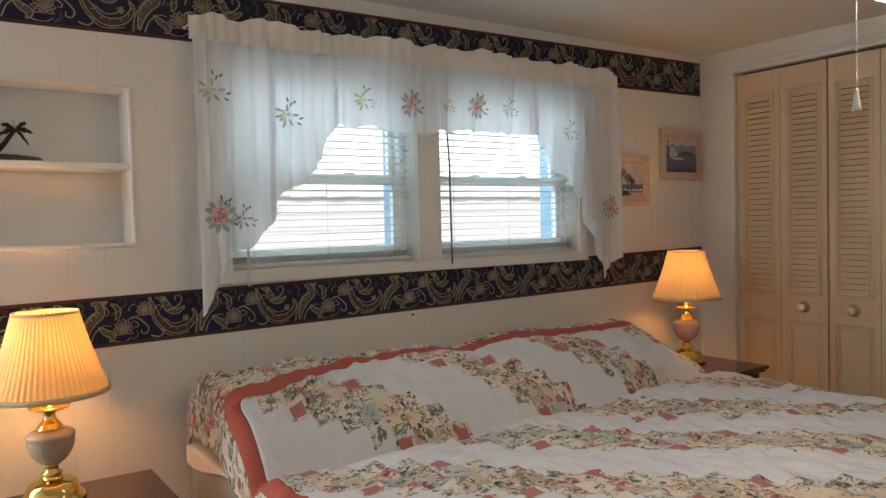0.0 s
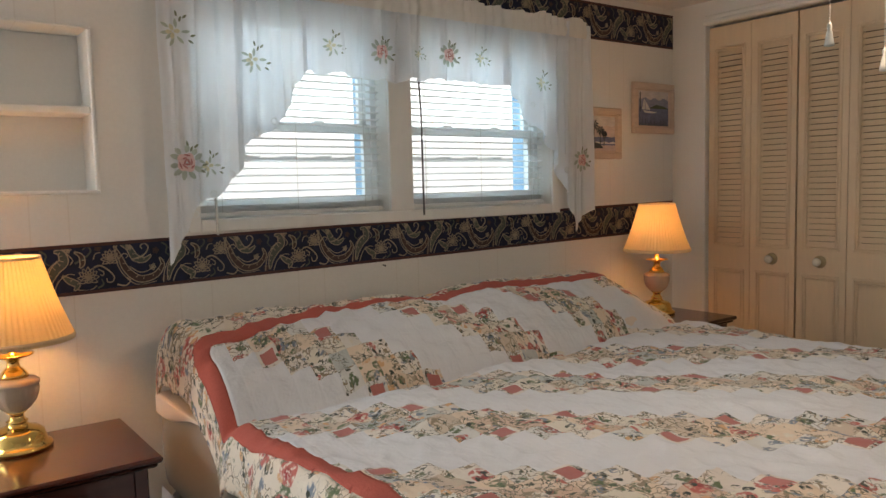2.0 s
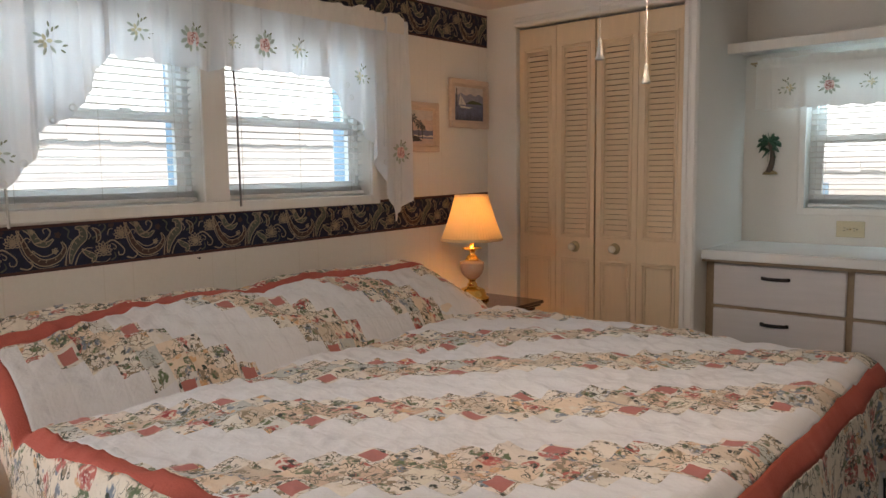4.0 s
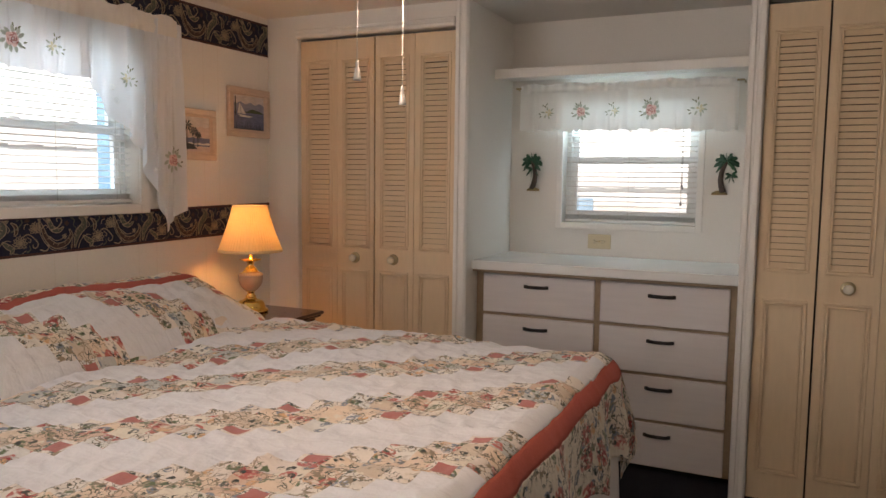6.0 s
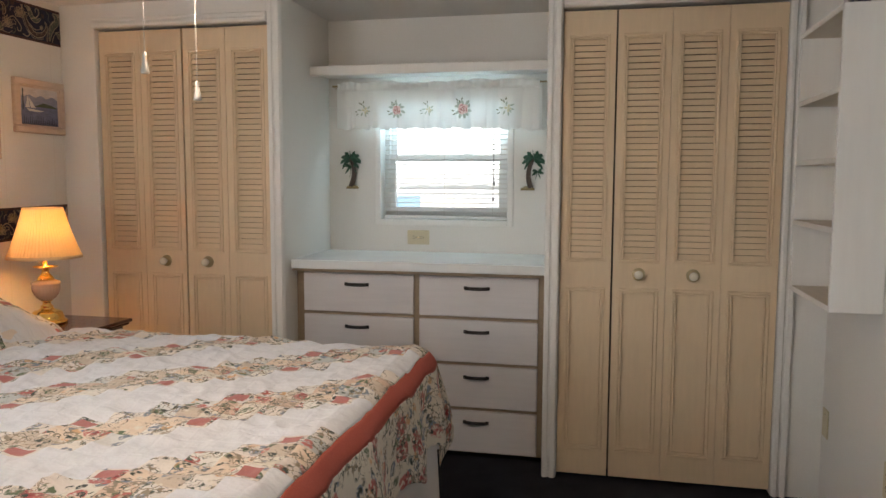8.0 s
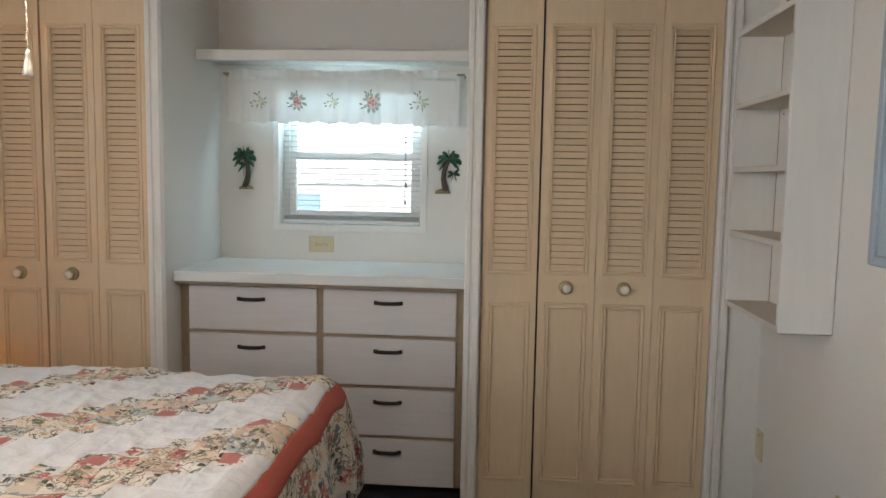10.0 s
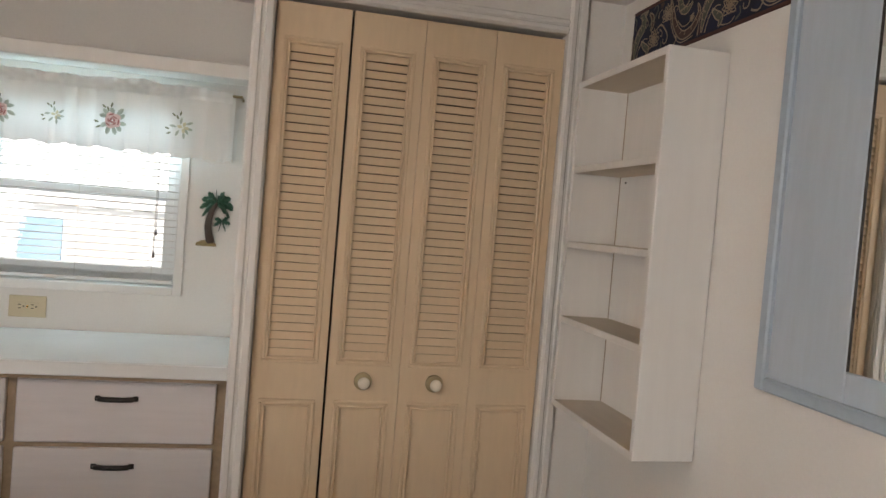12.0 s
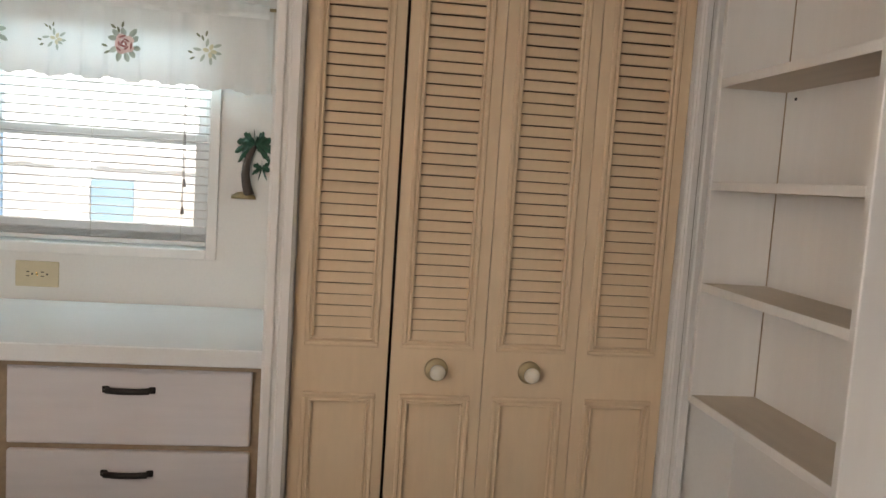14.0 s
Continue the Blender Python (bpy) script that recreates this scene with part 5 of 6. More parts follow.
def flower(parent, place, a, d, z, kind, s=1.0, seed=0):
    """Embroidered rose, or a sprig with a pale bud, standing slightly off the cloth."""
    def blob(bm, ca, cz, r, ln, ang, lift):
        n = 12
        pts = []
        for i in range(n):
            t = 2 * math.pi * i / n
            u, v = ln * math.cos(t), r * math.sin(t) * (0.45 + 0.65 * abs(math.sin(t)))
            pts.append(bm.verts.new(place(ca + u * math.cos(ang) - v * math.sin(ang), d + lift, cz + u * math.sin(ang) + v * math.cos(ang))))
        c = bm.verts.new(place(ca, d + lift + 0.0015, cz))
        for i in range(n):
            bm.faces.new((pts[i], pts[(i + 1) % n], c))

    rnd = random.Random(seed)
    if kind == "rose":
        bm = bmesh.new()
        for k in range(9):
            t = k * math.tau / 9 + 0.3
            r = (0.019 if k % 2 else 0.015) * s
            blob(bm, a + r * math.cos(t), z + r * math.sin(t), 0.0065 * s, rnd.uniform(0.009, 0.012) * s, t + rnd.uniform(1.1, 1.9), 0.004 + 0.0003 * (k % 3))
        for k in range(4):
            t = k * 1.57 + 0.9
            blob(bm, a + 0.006 * s * math.cos(t), z + 0.006 * s * math.sin(t), 0.0040 * s, 0.007 * s, t + 1.4, 0.0055)
        part("rose_petals", bm, M_ROSELIGHT, parent, "pink embroidered rose")
        bm = bmesh.new()
        for k in range(9):
            t = k * 0.698 + rnd.uniform(-0.15, 0.15)
            r = (0.0115, 0.005, 0.018)[k % 3] * s
            blob(bm, a + r * math.cos(t), z + r * math.sin(t), 0.0022 * s, rnd.uniform(0.006, 0.010) * s, t + 1.45, 0.0075)
        part("rose_heart", bm, M_ROSE, parent, "deep red embroidered centre")
        bm = bmesh.new()
        for t in (0.45, 0.9, 1.5, 2.2, 2.65, 3.4, 4.0, 4.5, 5.1, 5.75):
            r = rnd.uniform(0.028, 0.036) * s
            blob(bm, a + r * math.cos(t), z + r * math.sin(t), 0.0062 * s, rnd.uniform(0.010, 0.015) * s, t + rnd.uniform(-0.4, 0.4), 0.003)
        part("leaves", bm, M_LEAF, parent, "grey-green embroidered leaves")
    else:
        bm = bmesh.new()
        for t in (0.2, 1.9, 3.3, 4.6):
            blob(bm, a - 0.006 * s + 0.011 * s * math.cos(t), z + 0.011 * s * math.sin(t), 0.005 * s, 0.009 * s, t, 0.004)
        part("bud", bm, M_BUD, parent, "pale yellow embroidered bud")
        bm = bmesh.new()
        for t, r in ((0.1, 0.028), (3.3, 0.026), (2.6, 0.03), (4.4, 0.028), (1.5, 0.022), (5.3, 0.024), (3.8, 0.020)):
            blob(bm, a + r * s * math.cos(t), z + r * s * math.sin(t), 0.0040 * s, 0.012 * s, t + rnd.uniform(-0.3, 0.3), 0.003)
        part("leaves", bm, M_LEAF, parent)
    bm = bmesh.new()
    for da, dz, t in ((0.014, 0.034, 1.2), (0.004, 0.047, 1.8), (0.026, 0.041, 0.7), (0.046, -0.006, 0.3), (0.040, -0.022, -0.5)):
        blob(bm, a + da * s, z + dz * s, 0.0028 * s, 0.008 * s, t, 0.003)
    tagged(part("twig", bm, M_DARKLEAF, parent, "dark green stitched twigs"), kind="stuff")


def eyelets(bm, place, a, d, z, r):
    for k in range(12):
        t0, t1 = 2 * math.pi * k / 12, 2 * math.pi * (k + 1) / 12
        vs = [bm.verts.new(place(a + rr * math.cos(t), d, z + rr * math.sin(t))) for t, rr in ((t0, r), (t1, r), (t1, r * 0.72), (t0, r * 0.72))]
        bm.faces.new(vs)


HANG = 0.052
swag = thing("swag_curtain", "white cotton swag curtain with embroidered roses over the double window", "curtain", (1.56, N - HANG, 1.95))
part("left_tail", cloth_panel(on_north, 0.632, 0.915, 1.945, [(0.60, 1.03), (0.64, 1.055), (0.70, 1.17), (0.755, 1.235), (0.80, 1.26), (0.86, 1.33), (0.915, 1.375)], HANG + 0.012, 3.0, 0.024, 0.4), M_CURTAIN, swag, "long gathered tail coming to a point", True)
part("left_swag", cloth_panel(on_north, 0.885, 1.125, 1.945, [(0.885, 1.395), (0.95, 1.44), (1.00, 1.475), (1.05, 1.545), (1.085, 1.625), (1.125, 1.672)], HANG - 0.006, 2.0, 0.019, 1.9), M_CURTAIN, swag, "", True)
part("middle_valance", cloth_panel(on_north, 1.105, 2.03, 1.950, [(1.10, 1.665), (1.50, 1.655), (1.56, 1.668), (2.03, 1.678)], HANG + 0.004, 6.5, 0.022, 3.1, 220), M_CURTAIN, swag, "straight middle valance with scalloped hem", True)
part("right_swag", cloth_panel(on_north, 2.005, 2.335, 1.958, [(2.005, 1.685), (2.06, 1.668), (2.10, 1.62), (2.13, 1.55), (2.20, 1.485), (2.27, 1.44), (2.335, 1.39)], HANG - 0.004, 2.2, 0.019, 4.4), M_CURTAIN, swag, "", True)
part("right_tail", cloth_panel(on_north, 2.300, 2.505, 1.960, [(2.30, 1.36), (2.325, 1.31), (2.355, 1.22), (2.40, 1.10), (2.42, 1.055), (2.45, 1.10), (2.505, 1.155)], HANG + 0.012, 2.3, 0.022, 5.2), M_CURTAIN, swag, "gathered tail coming to a point", True)
part("gathered_header", header_frill(on_north, 0.622, 2.475, 1.945, HANG, 0.044, 0.3), M_HEADING, swag, "frilled rod pocket heading", True)
part("rod", tube([(0.628, N - 0.002, 1.948), (0.628, N - HANG, 1.948), (2.47, N - HANG, 1.948), (2.47, N - 0.002, 1.948)], 0.005, 8), M_VINYL, swag, "white curtain rod")
FLOWERS_ROSE = ((0.697, 1.363, 1.2), (1.407, 1.752, 1.05), (1.706, 1.766, 1.05), (2.430, 1.373, 1.1))
FLOWERS_SPRIG = ((0.683, 1.749, 1.15), (0.926, 1.686, 1.1), (1.210, 1.756, 1.0), (1.570, 1.757, 0.6), (1.867, 1.766, 0.9), (2.197, 1.693, 1.0), (0.768, 1.352, 0.9))
for k, (a, z, s) in enumerate(FLOWERS_ROSE):
    flower(swag, on_north, a, HANG + 0.024, z, "rose", s, k)
for k, (a, z, s) in enumerate(FLOWERS_SPRIG):
    flower(swag, on_north, a, HANG + 0.022, z, "sprig", s, k + 10)
bm = bmesh.new()
for a, z in ((0.655, 1.115), (0.715, 1.205), (0.775, 1.265), (0.835, 1.325), (0.885, 1.375), (0.925, 1.455), (0.985, 1.495), (1.035, 1.555), (1.065, 1.615), (2.115, 1.65), (2.135, 1.60), (2.33, 1.33)):
    eyelets(bm, on_north, a, HANG + 0.030, z, 0.0125)
tagged(part("eyelet_loops", bm, M_VINYL, swag, "white stitched eyelet loops along the hem"), kind="stuff")

V_OUT = 0.075
val = thing("valance", "short white valance with embroidered flowers over the small window", "curtain", (E - V_OUT, 1.03, 1.77))
part("cloth", cloth_panel(on_east, 0.500, 1.560, 1.772, [(0.50, 1.540), (0.80, 1.552), (1.56, 1.556)], V_OUT, 7.0, 0.010, 2.2, 220, 30, 0.006), M_VALANCE, val, "", True)
part("gathered_header", header_frill(on_east, 0.510, 1.550, 1.774, V_OUT - 0.004, 0.024, 1.1), M_VALANCE, val, "", True)
part("rod", tube([(E - 0.004, 0.478, 1.775), (E - V_OUT, 0.478, 1.778), (E - V_OUT, 1.585, 1.778), (E - 0.004, 1.585, 1.775)], 0.0045, 8), M_KNOBPLATE, val, "thin bronze curtain rod")
for k, (a, s, kind) in enumerate(((1.406, 0.9, "sprig"), (1.233, 0.95, "rose"), (1.070, 0.8, "sprig"), (0.891, 1.1, "rose"), (0.671, 1.0, "sprig"))):
    flower(val, on_east, a, V_OUT + 0.018, 1.650, kind, s, 30 + k)

nail = thing("nail", "small dark nail in the white wall", "nail", (1.43, N, 0.985))
part("shank", tube([(1.43, N + 0.004, 0.986), (1.433, N - 0.012, 0.984)], 0.0018, 8), M_DARK, nail)
part("head", tube([(1.433, N - 0.012, 0.984), (1.4333, N - 0.0135, 0.984)], 0.004, 10), M_DARK, nail)

# ---- wall niche, pictures, ornaments ----
nf = tagged(part("trim", boxes((NICHE[0], NICHE[1] + 0.012, N - 0.006, N, NICHE[3], NICHE[3] + 0.008), (NICHE[0], NICHE[1] + 0.012, N - 0.006, N, NICHE[2] - 0.012, NICHE[2]),
                            (NICHE[1], NICHE[1] + 0.012, N - 0.006, N, NICHE[2], NICHE[3]), bevel=0.003), M_TRIM), "thin white frame round the wall niche", "niche trim", kind="structure")
ns_shelf = tagged(part("niche_shelf", boxes((NICHE[0] + 0.001, NICHE[1] - 0.001, N - 0.002, N + 0.124, 1.505, 1.527), bevel=0.003), M_TRIM), "white shelf board inside the wall niche", "shelf", kind="structure")

fig = thing("palm_figurine", "small dark palm tree figurine on a green base", "figurine", (0.10, N + 0.06, 1.527))
bm, _ = lathe([(0.0, 0.0), (0.105, 0.0), (0.108, 0.006), (0.098, 0.014), (0.05, 0.020), (0.0, 0.022)], 24, (0.120, N + 0.06, 1.527), 0.06, 5)
for v in bm.verts:
    v.co.y = N + 0.06 + (v.co.y - N - 0.06) * 0.42
part("base", bm, M_FIGBASE, fig, "dark green oval base", True)


def frond(bm, c, ang, ln, droop, wd, place):
    n = 6
    prev = None
    for k in range(n + 1):
        t = k / n
        a, z = c[0] + ln * t * math.cos(ang), c[2] + ln * t * math.sin(ang) - droop * t * t
        w = wd * math.sin(math.pi * (0.12 + 0.80 * t)) * (1.0 if k % 2 else 0.62)
        row = [bm.verts.new(place(a, c[1] + 0.004 * math.sin(3 * t) + o, z + s * w)) for s, o in ((-1, -0.002), (0, 0.003), (1, -0.002))]
        if prev:
            bm.faces.new((prev[0], row[0], row[1], prev[1])), bm.faces.new((prev[1], row[1], row[2], prev[2]))
        prev = row


def fig_place(a, d, z):
    return (a, N + 0.06 - d, z)


for k, (x0, x1, h, zc) in enumerate(((0.105, 0.165, 0.078, 1.60), (0.108, 0.050, 0.115, 1.635))):
    part("trunk", tube([(x0, N + 0.06, 1.540), ((x0 + x1) / 2, N + 0.06, 1.540 + h * 0.45), (x1, N + 0.06, 1.540 + h)], 0.009, 8, 0.6), M_FIG, fig, "", True)
    bm = bmesh.new()
    for ang in (10, 50, 95, 140, 185, 230, 320):
        frond(bm, (x1, 0.0, 1.540 + h), radians(ang), 0.045, 0.016, 0.009, fig_place)
    part("fronds", bm, M_FIG, fig, "dark drooping palm fronds")


def picture(x0, x1, z0, z1, label, paint):
    pic = thing("framed_picture", label, "picture", ((x0 + x1) / 2, N, z0), "small framed pictures")
    t, w = 0.024, 0.030
    part("frame", boxes((x0, x1, N - t, N - 0.0005, z0, z0 + w), (x0, x1, N - t, N - 0.0005, z1 - w, z1), (x0, x0 + w, N - t, N - 0.0005, z0 + w, z1 - w), (x1 - w, x1, N - t, N - 0.0005, z0 + w, z1 - w), bevel=0.004), M_PICFRAME, pic, "pale limed wood frame")
    m = 0.009
    part("slip", boxes((x0 + w, x1 - w, N - t + 0.006, N - 0.001, z0 + w, z0 + w + m), (x0 + w, x1 - w, N - t + 0.006, N - 0.001, z1 - w - m, z1 - w), (x0 + w, x0 + w + m, N - t + 0.006, N - 0.001, z0 + w + m, z1 - w - m), (x1 - w - m, x1 - w, N - t + 0.006, N - 0.001, z0 + w + m, z1 - w - m), bevel=0.002), M_PICFRAME, pic, "inner frame moulding")
    a0, a1, b0, b1 = x0 + w + m, x1 - w - m, z0 + w + m, z1 - w - m
    y = N - t + 0.012
    for k, (nm, mtl, shape) in enumerate(paint):
        bm = bmesh.new()
        for poly in shape:
            vs = [bm.verts.new((a0 + p[0] * (a1 - a0), y - 0.0004 * k, b0 + p[1] * (b1 - b0))) for p in poly]
            bm.faces.new(vs)
        part(nm, bm, mtl, pic)
    return pic


P_SKY = mat("painted_sky", (0.55, 0.51, 0.50), 0.5, grain=30, spread=0.25, stretch=(1, 1, 4), stain=20)
P_PINK = mat("painted_dusk", (0.56, 0.45, 0.41), 0.5, grain=30, spread=0.2, stretch=(1, 1, 5), stain=20)
P_SEA = mat("painted_sea", (0.12, 0.14, 0.24), 0.4, grain=40, spread=0.4, stretch=(1, 1, 6), stain=20)
P_HAZE = mat("painted_haze", (0.23, 0.25, 0.34), 0.5, grain=30, spread=0.3, stretch=(1, 1, 4), stain=20)
P_DARK = mat("painted_dark", (0.022, 0.030, 0.036), 0.4, grain=40, spread=0.5)
P_FOAM = mat("painted_foam", (0.62, 0.62, 0.60), 0.5, grain=40, spread=0.15)
P_GRASS = mat("painted_reeds", (0.055, 0.085, 0.045), 0.5, grain=40, spread=0.5, stretch=(1, 1, 0.3))


def strip(b0, b1, wob=0.0, seed=0):
    n = 12
    return [[(k / n, b0) for k in range(n + 1)] + [(k / n, b1 + wob * math.sin(k * 1.7 + seed)) for k in range(n, -1, -1)]]


def palm_shape(cx, base, top, s):
    polys = [[(cx - 0.02, base), (cx + 0.02, base), (cx + 0.035, top), (cx + 0.015, top)]]
    for a in (15, 60, 110, 160, 200, 340, 300, 245):
        r = radians(a)
        polys.append([(cx + 0.025, top), (cx + 0.025 + s * 0.6 * math.cos(r) - 0.03 * math.sin(r), top + s * 0.6 * math.sin(r) + 0.03 * math.cos(r)), (cx + 0.025 + s * math.cos(r), top + s * math.sin(r) - 0.04),
                      (cx + 0.025 + s * 0.6 * math.cos(r) + 0.03 * math.sin(r), top + s * 0.6 * math.sin(r) - 0.03 * math.cos(r))])
    return polys


picture(2.512, 2.768, 1.380, 1.616, "small painting of palms on a beach, pale wood frame",
        (("painted_sky", P_SKY, strip(0.0, 1.0)), ("painted_dusk", P_PINK, strip(0.36, 0.72, 0.03)), ("painted_sea", P_SEA, strip(0.16, 0.40, 0.01)), ("painted_foam", P_FOAM, strip(0.20, 0.25, 0.02, 2)),
         ("painted_sand", P_PINK, strip(0.0, 0.14, 0.03, 1)), ("painted_shore", P_DARK, [[(0, 0.05), (0.55, 0.08), (0.35, 0.22), (0, 0.28)]]), ("painted_palms", P_DARK, palm_shape(0.16, 0.15, 0.76, 0.20) + palm_shape(0.40, 0.12, 0.60, 0.17) + palm_shape(0.55, 0.14, 0.50, 0.13))))
picture(2.858, 3.170, 1.505, 1.750, "small painting of a sailboat on water, pale wood frame",
        (("painted_sky", P_SKY, strip(0.0, 1.0)), ("painted_haze", P_HAZE, strip(0.50, 0.78, 0.04, 3)), ("painted_sea", P_SEA, strip(0.0, 0.52, 0.02)), ("painted_hill", P_GRASS, [[(0.35, 0.50), (0.6, 0.62), (0.85, 0.58), (1.0, 0.50)]]),
         ("painted_foam", P_FOAM, [[(0.15, 0.44), (0.62, 0.40), (0.50, 0.36), (0.22, 0.37)], [(0.12, 0.46), (0.20, 0.80), (0.24, 0.46)], [(0.26, 0.46), (0.22, 0.74), (0.40, 0.46)]]),
         ("painted_mast", P_DARK, [[(0.05, 0.40), (0.08, 0.40), (0.08, 0.95), (0.05, 0.95)]]), ("painted_reeds", P_DARK, [[(0.02 + 0.05 * k, 0.0), (0.05 + 0.05 * k, 0.0), (0.035 + 0.05 * k, 0.16 + 0.10 * abs(math.sin(k * 2.1)))] for k in range(19)])))


def palm_plaque(yc, zb, lean, small, label):
    """A painted palm tree wall ornament."""
    p = thing("palm_wall_ornament", label, "wall ornament", (E - 0.01, yc, zb), "palm wall ornaments")

    def pl(a, d, z):
        return (E - 0.012 - d, yc - a, z)

    bm, _ = lathe([(0.0, 0.0), (0.036, 0.0), (0.034, 0.010), (0.014, 0.020), (0.0, 0.021)], 18, (0, 0, 0))
    for v in bm.verts:
        v.co = Vector(pl(v.co.x - 0.012 * (1 if lean > 0 else -0.4), 0.4 * v.co.y, zb + v.co.z))
    part("base", bm, M_PALMSAND, p, "sandy painted base", True)
    tip = (lean, 0.0, zb + 0.158)
    pts = [pl(lean * 0.25 * (1 - t) - 0.018 * math.sin(math.pi * t) * (1 if lean >= 0 else -1) + lean * t * 0.9, 0.002, zb + 0.012 + 0.146 * t) for t in (0, 0.2, 0.4, 0.6, 0.8, 1.0)]
    part("trunk", tube(pts, 0.0150, 10, 0.6), M_PALMTRUNK, p, "brown ringed trunk", True)
    bm = bmesh.new()
    for ang in (5, 35, 65, 95, 125, 155, 185, 215, 325, 355):
        frond(bm, tip, radians(ang), 0.058, 0.018, 0.016, pl)
    for ang in (20, 80, 140, 200, 340):
        frond(bm, (tip[0], 0.008, tip[2]), radians(ang), 0.043, 0.022, 0.012, pl)
    if small:
        for ang in (0, 45, 90, 150, 200, 250, 300):
            frond(bm, (lean + 0.022, 0.004, zb + 0.092), radians(ang), 0.030, 0.008, 0.010, pl)
    else:
        for ang in (-30, 30, 150, 210, 260):
            frond(bm, (lean + 0.004, 0.006, zb + 0.115), radians(ang), 0.038, 0.016, 0.011, pl)
    part("fronds", bm, M_PALMGREEN, p, "glossy dark green fronds")
    return p


palm_plaque(1.506, 1.250, -0.004, False, "painted palm tree ornament hung beside the small window")
palm_plaque(0.560, 1.247, 0.016, True, "painted double palm tree ornament hung beside the small window")


def duplex(place, a, z, wide, tall, label):
    o = thing("outlet", label, "electrical outlet", place(a, 0, z))
    horiz = wide > tall

    def bx(a0, a1, z0, z1, d0, d1):
        p, q = place(a0, d0, z0), place(a1, d1, z1)
        return (min(p[0], q[0]), max(p[0], q[0]), min(p[1], q[1]), max(p[1], q[1]), z0, z1)

    part("cover_plate", boxes(bx(a - wide / 2, a + wide / 2, z - tall / 2, z + tall / 2, 0.0005, 0.006), bevel=0.002), M_IVORY, o)
    for s in (-1, 1):
        ca, cz = (a + s * 0.020, z) if horiz else (a, z + s * 0.020)
        rec = part("receptacle", boxes(bx(ca - 0.0145, ca + 0.0145, cz - 0.0145, cz + 0.0145, 0.006, 0.0078), bevel=0.0012), M_IVORY, o)
        for ua, uz, wa, wz in (((0.004, 0.006, 0.009, 0.0026), (0.004, -0.006, 0.009, 0.0026), (-0.008, 0.0, 0.005, 0.005)) if horiz else ((-0.006, 0.004, 0.0026, 0.009), (0.006, 0.004, 0.0026, 0.009), (0.0, -0.008, 0.005, 0.005))):
            part("slot", boxes(bx(ca + ua - wa / 2, ca + ua + wa / 2, cz + uz - wz / 2, cz + uz + wz / 2, 0.0078, 0.0083)), M_DARK, rec)
    part("screw", boxes(bx(a - 0.003, a + 0.003, z - 0.003, z + 0.003, 0.006, 0.0072), bevel=0.0008), M_BRASS, o)
    return o


def on_south(a, d, z):
    return (a, S + d, z)


duplex(on_east, 1.142, 0.997, 0.118, 0.074, "ivory duplex outlet set sideways above the dresser")
duplex(on_south, 2.452, 0.368, 0.070, 0.114, "ivory duplex outlet low on the white wall")
plate = thing("cover_plate", "blank ivory cover plate low on the white wall", "wall plate", (3.125, S, 0.34))
part("plate", boxes((3.092, 3.160, S + 0.0005, S + 0.006, 0.283, 0.397), bevel=0.002), M_IVORY, plate)
part("screw", boxes((3.123, 3.129, S + 0.006, S + 0.0075, 0.375, 0.381), bevel=0.0008), M_BRASS, plate)

# ---- wall bookshelf and mirror ----
bs = thing("wall_bookshelf", "empty white painted wall bookshelf with four bays", "bookshelf", (2.85, S, 0.875))
SX0, SX1, SY = 2.580, 3.118, -0.530
part("side_panel", boxes((SX0, SX0 + 0.017, S + 0.002, SY, 0.873, 1.855), bevel=0.002), M_TRIM, bs)
part("side_panel", boxes((SX1 - 0.015, SX1, S + 0.002, SY, 0.873, 1.855), bevel=0.002), M_TRIM, bs)
part("back_panel", boxes((SX0 + 0.0195, SX1 - 0.0185, S + 0.002, S + 0.007, 0.873, 1.855)), M_TRIM, bs)
for z in (0.873, 1.130, 1.356, 1.580, 1.836):
    # Boards take the shade-toned beige; only the front edge keeps the white.
    board = part("shelf_board", boxes((SX0 + 0.0172, SX1 - 0.0152, S + 0.0072, SY - 0.0042, z + 0.0004, z + 0.0180)), M_BOARD_SHADED, bs, "beige shelf board")
    part("edge_strip", boxes((SX0 + 0.0172, SX1 - 0.0152, SY - 0.0040, SY - 0.001, z, z + 0.0185), bevel=0.0008), M_TRIM, board, "white painted front edge")
# Thin brown strip added as the dark of the corner crack, shade in colour.
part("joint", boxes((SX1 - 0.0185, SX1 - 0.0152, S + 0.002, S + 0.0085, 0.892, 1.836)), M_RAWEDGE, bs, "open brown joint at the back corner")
part("nail_head", boxes((3.060, 3.066, S + 0.007, S + 0.009, 1.56, 1.566)), M_DARK, bs)

mir = thing("framed_mirror", "large wall mirror in a wide pale blue wooden frame", "mirror", (1.70, S, 1.12))
MX0, MX1, MZ0, MZ1 = 1.02, 2.335, 1.112, 2.02
GX0, GX1, GZ0 = 1.30, 2.100, 1.196
part("frame_board", boxes((GX1, MX1 - 0.022, S + 0.002, S + 0.024, MZ0 + 0.02, MZ1 - 0.02), (MX0 + 0.022, GX0, S + 0.002, S + 0.024, MZ0 + 0.02, MZ1 - 0.02), (GX0, GX1, S + 0.002, S + 0.024, MZ0 + 0.02, GZ0), (GX0, GX1, S + 0.002, S + 0.024, MZ1 - 0.085, MZ1 - 0.02), bevel=0.003), M_BLUEFRAME, mir, "wide pale blue boards")
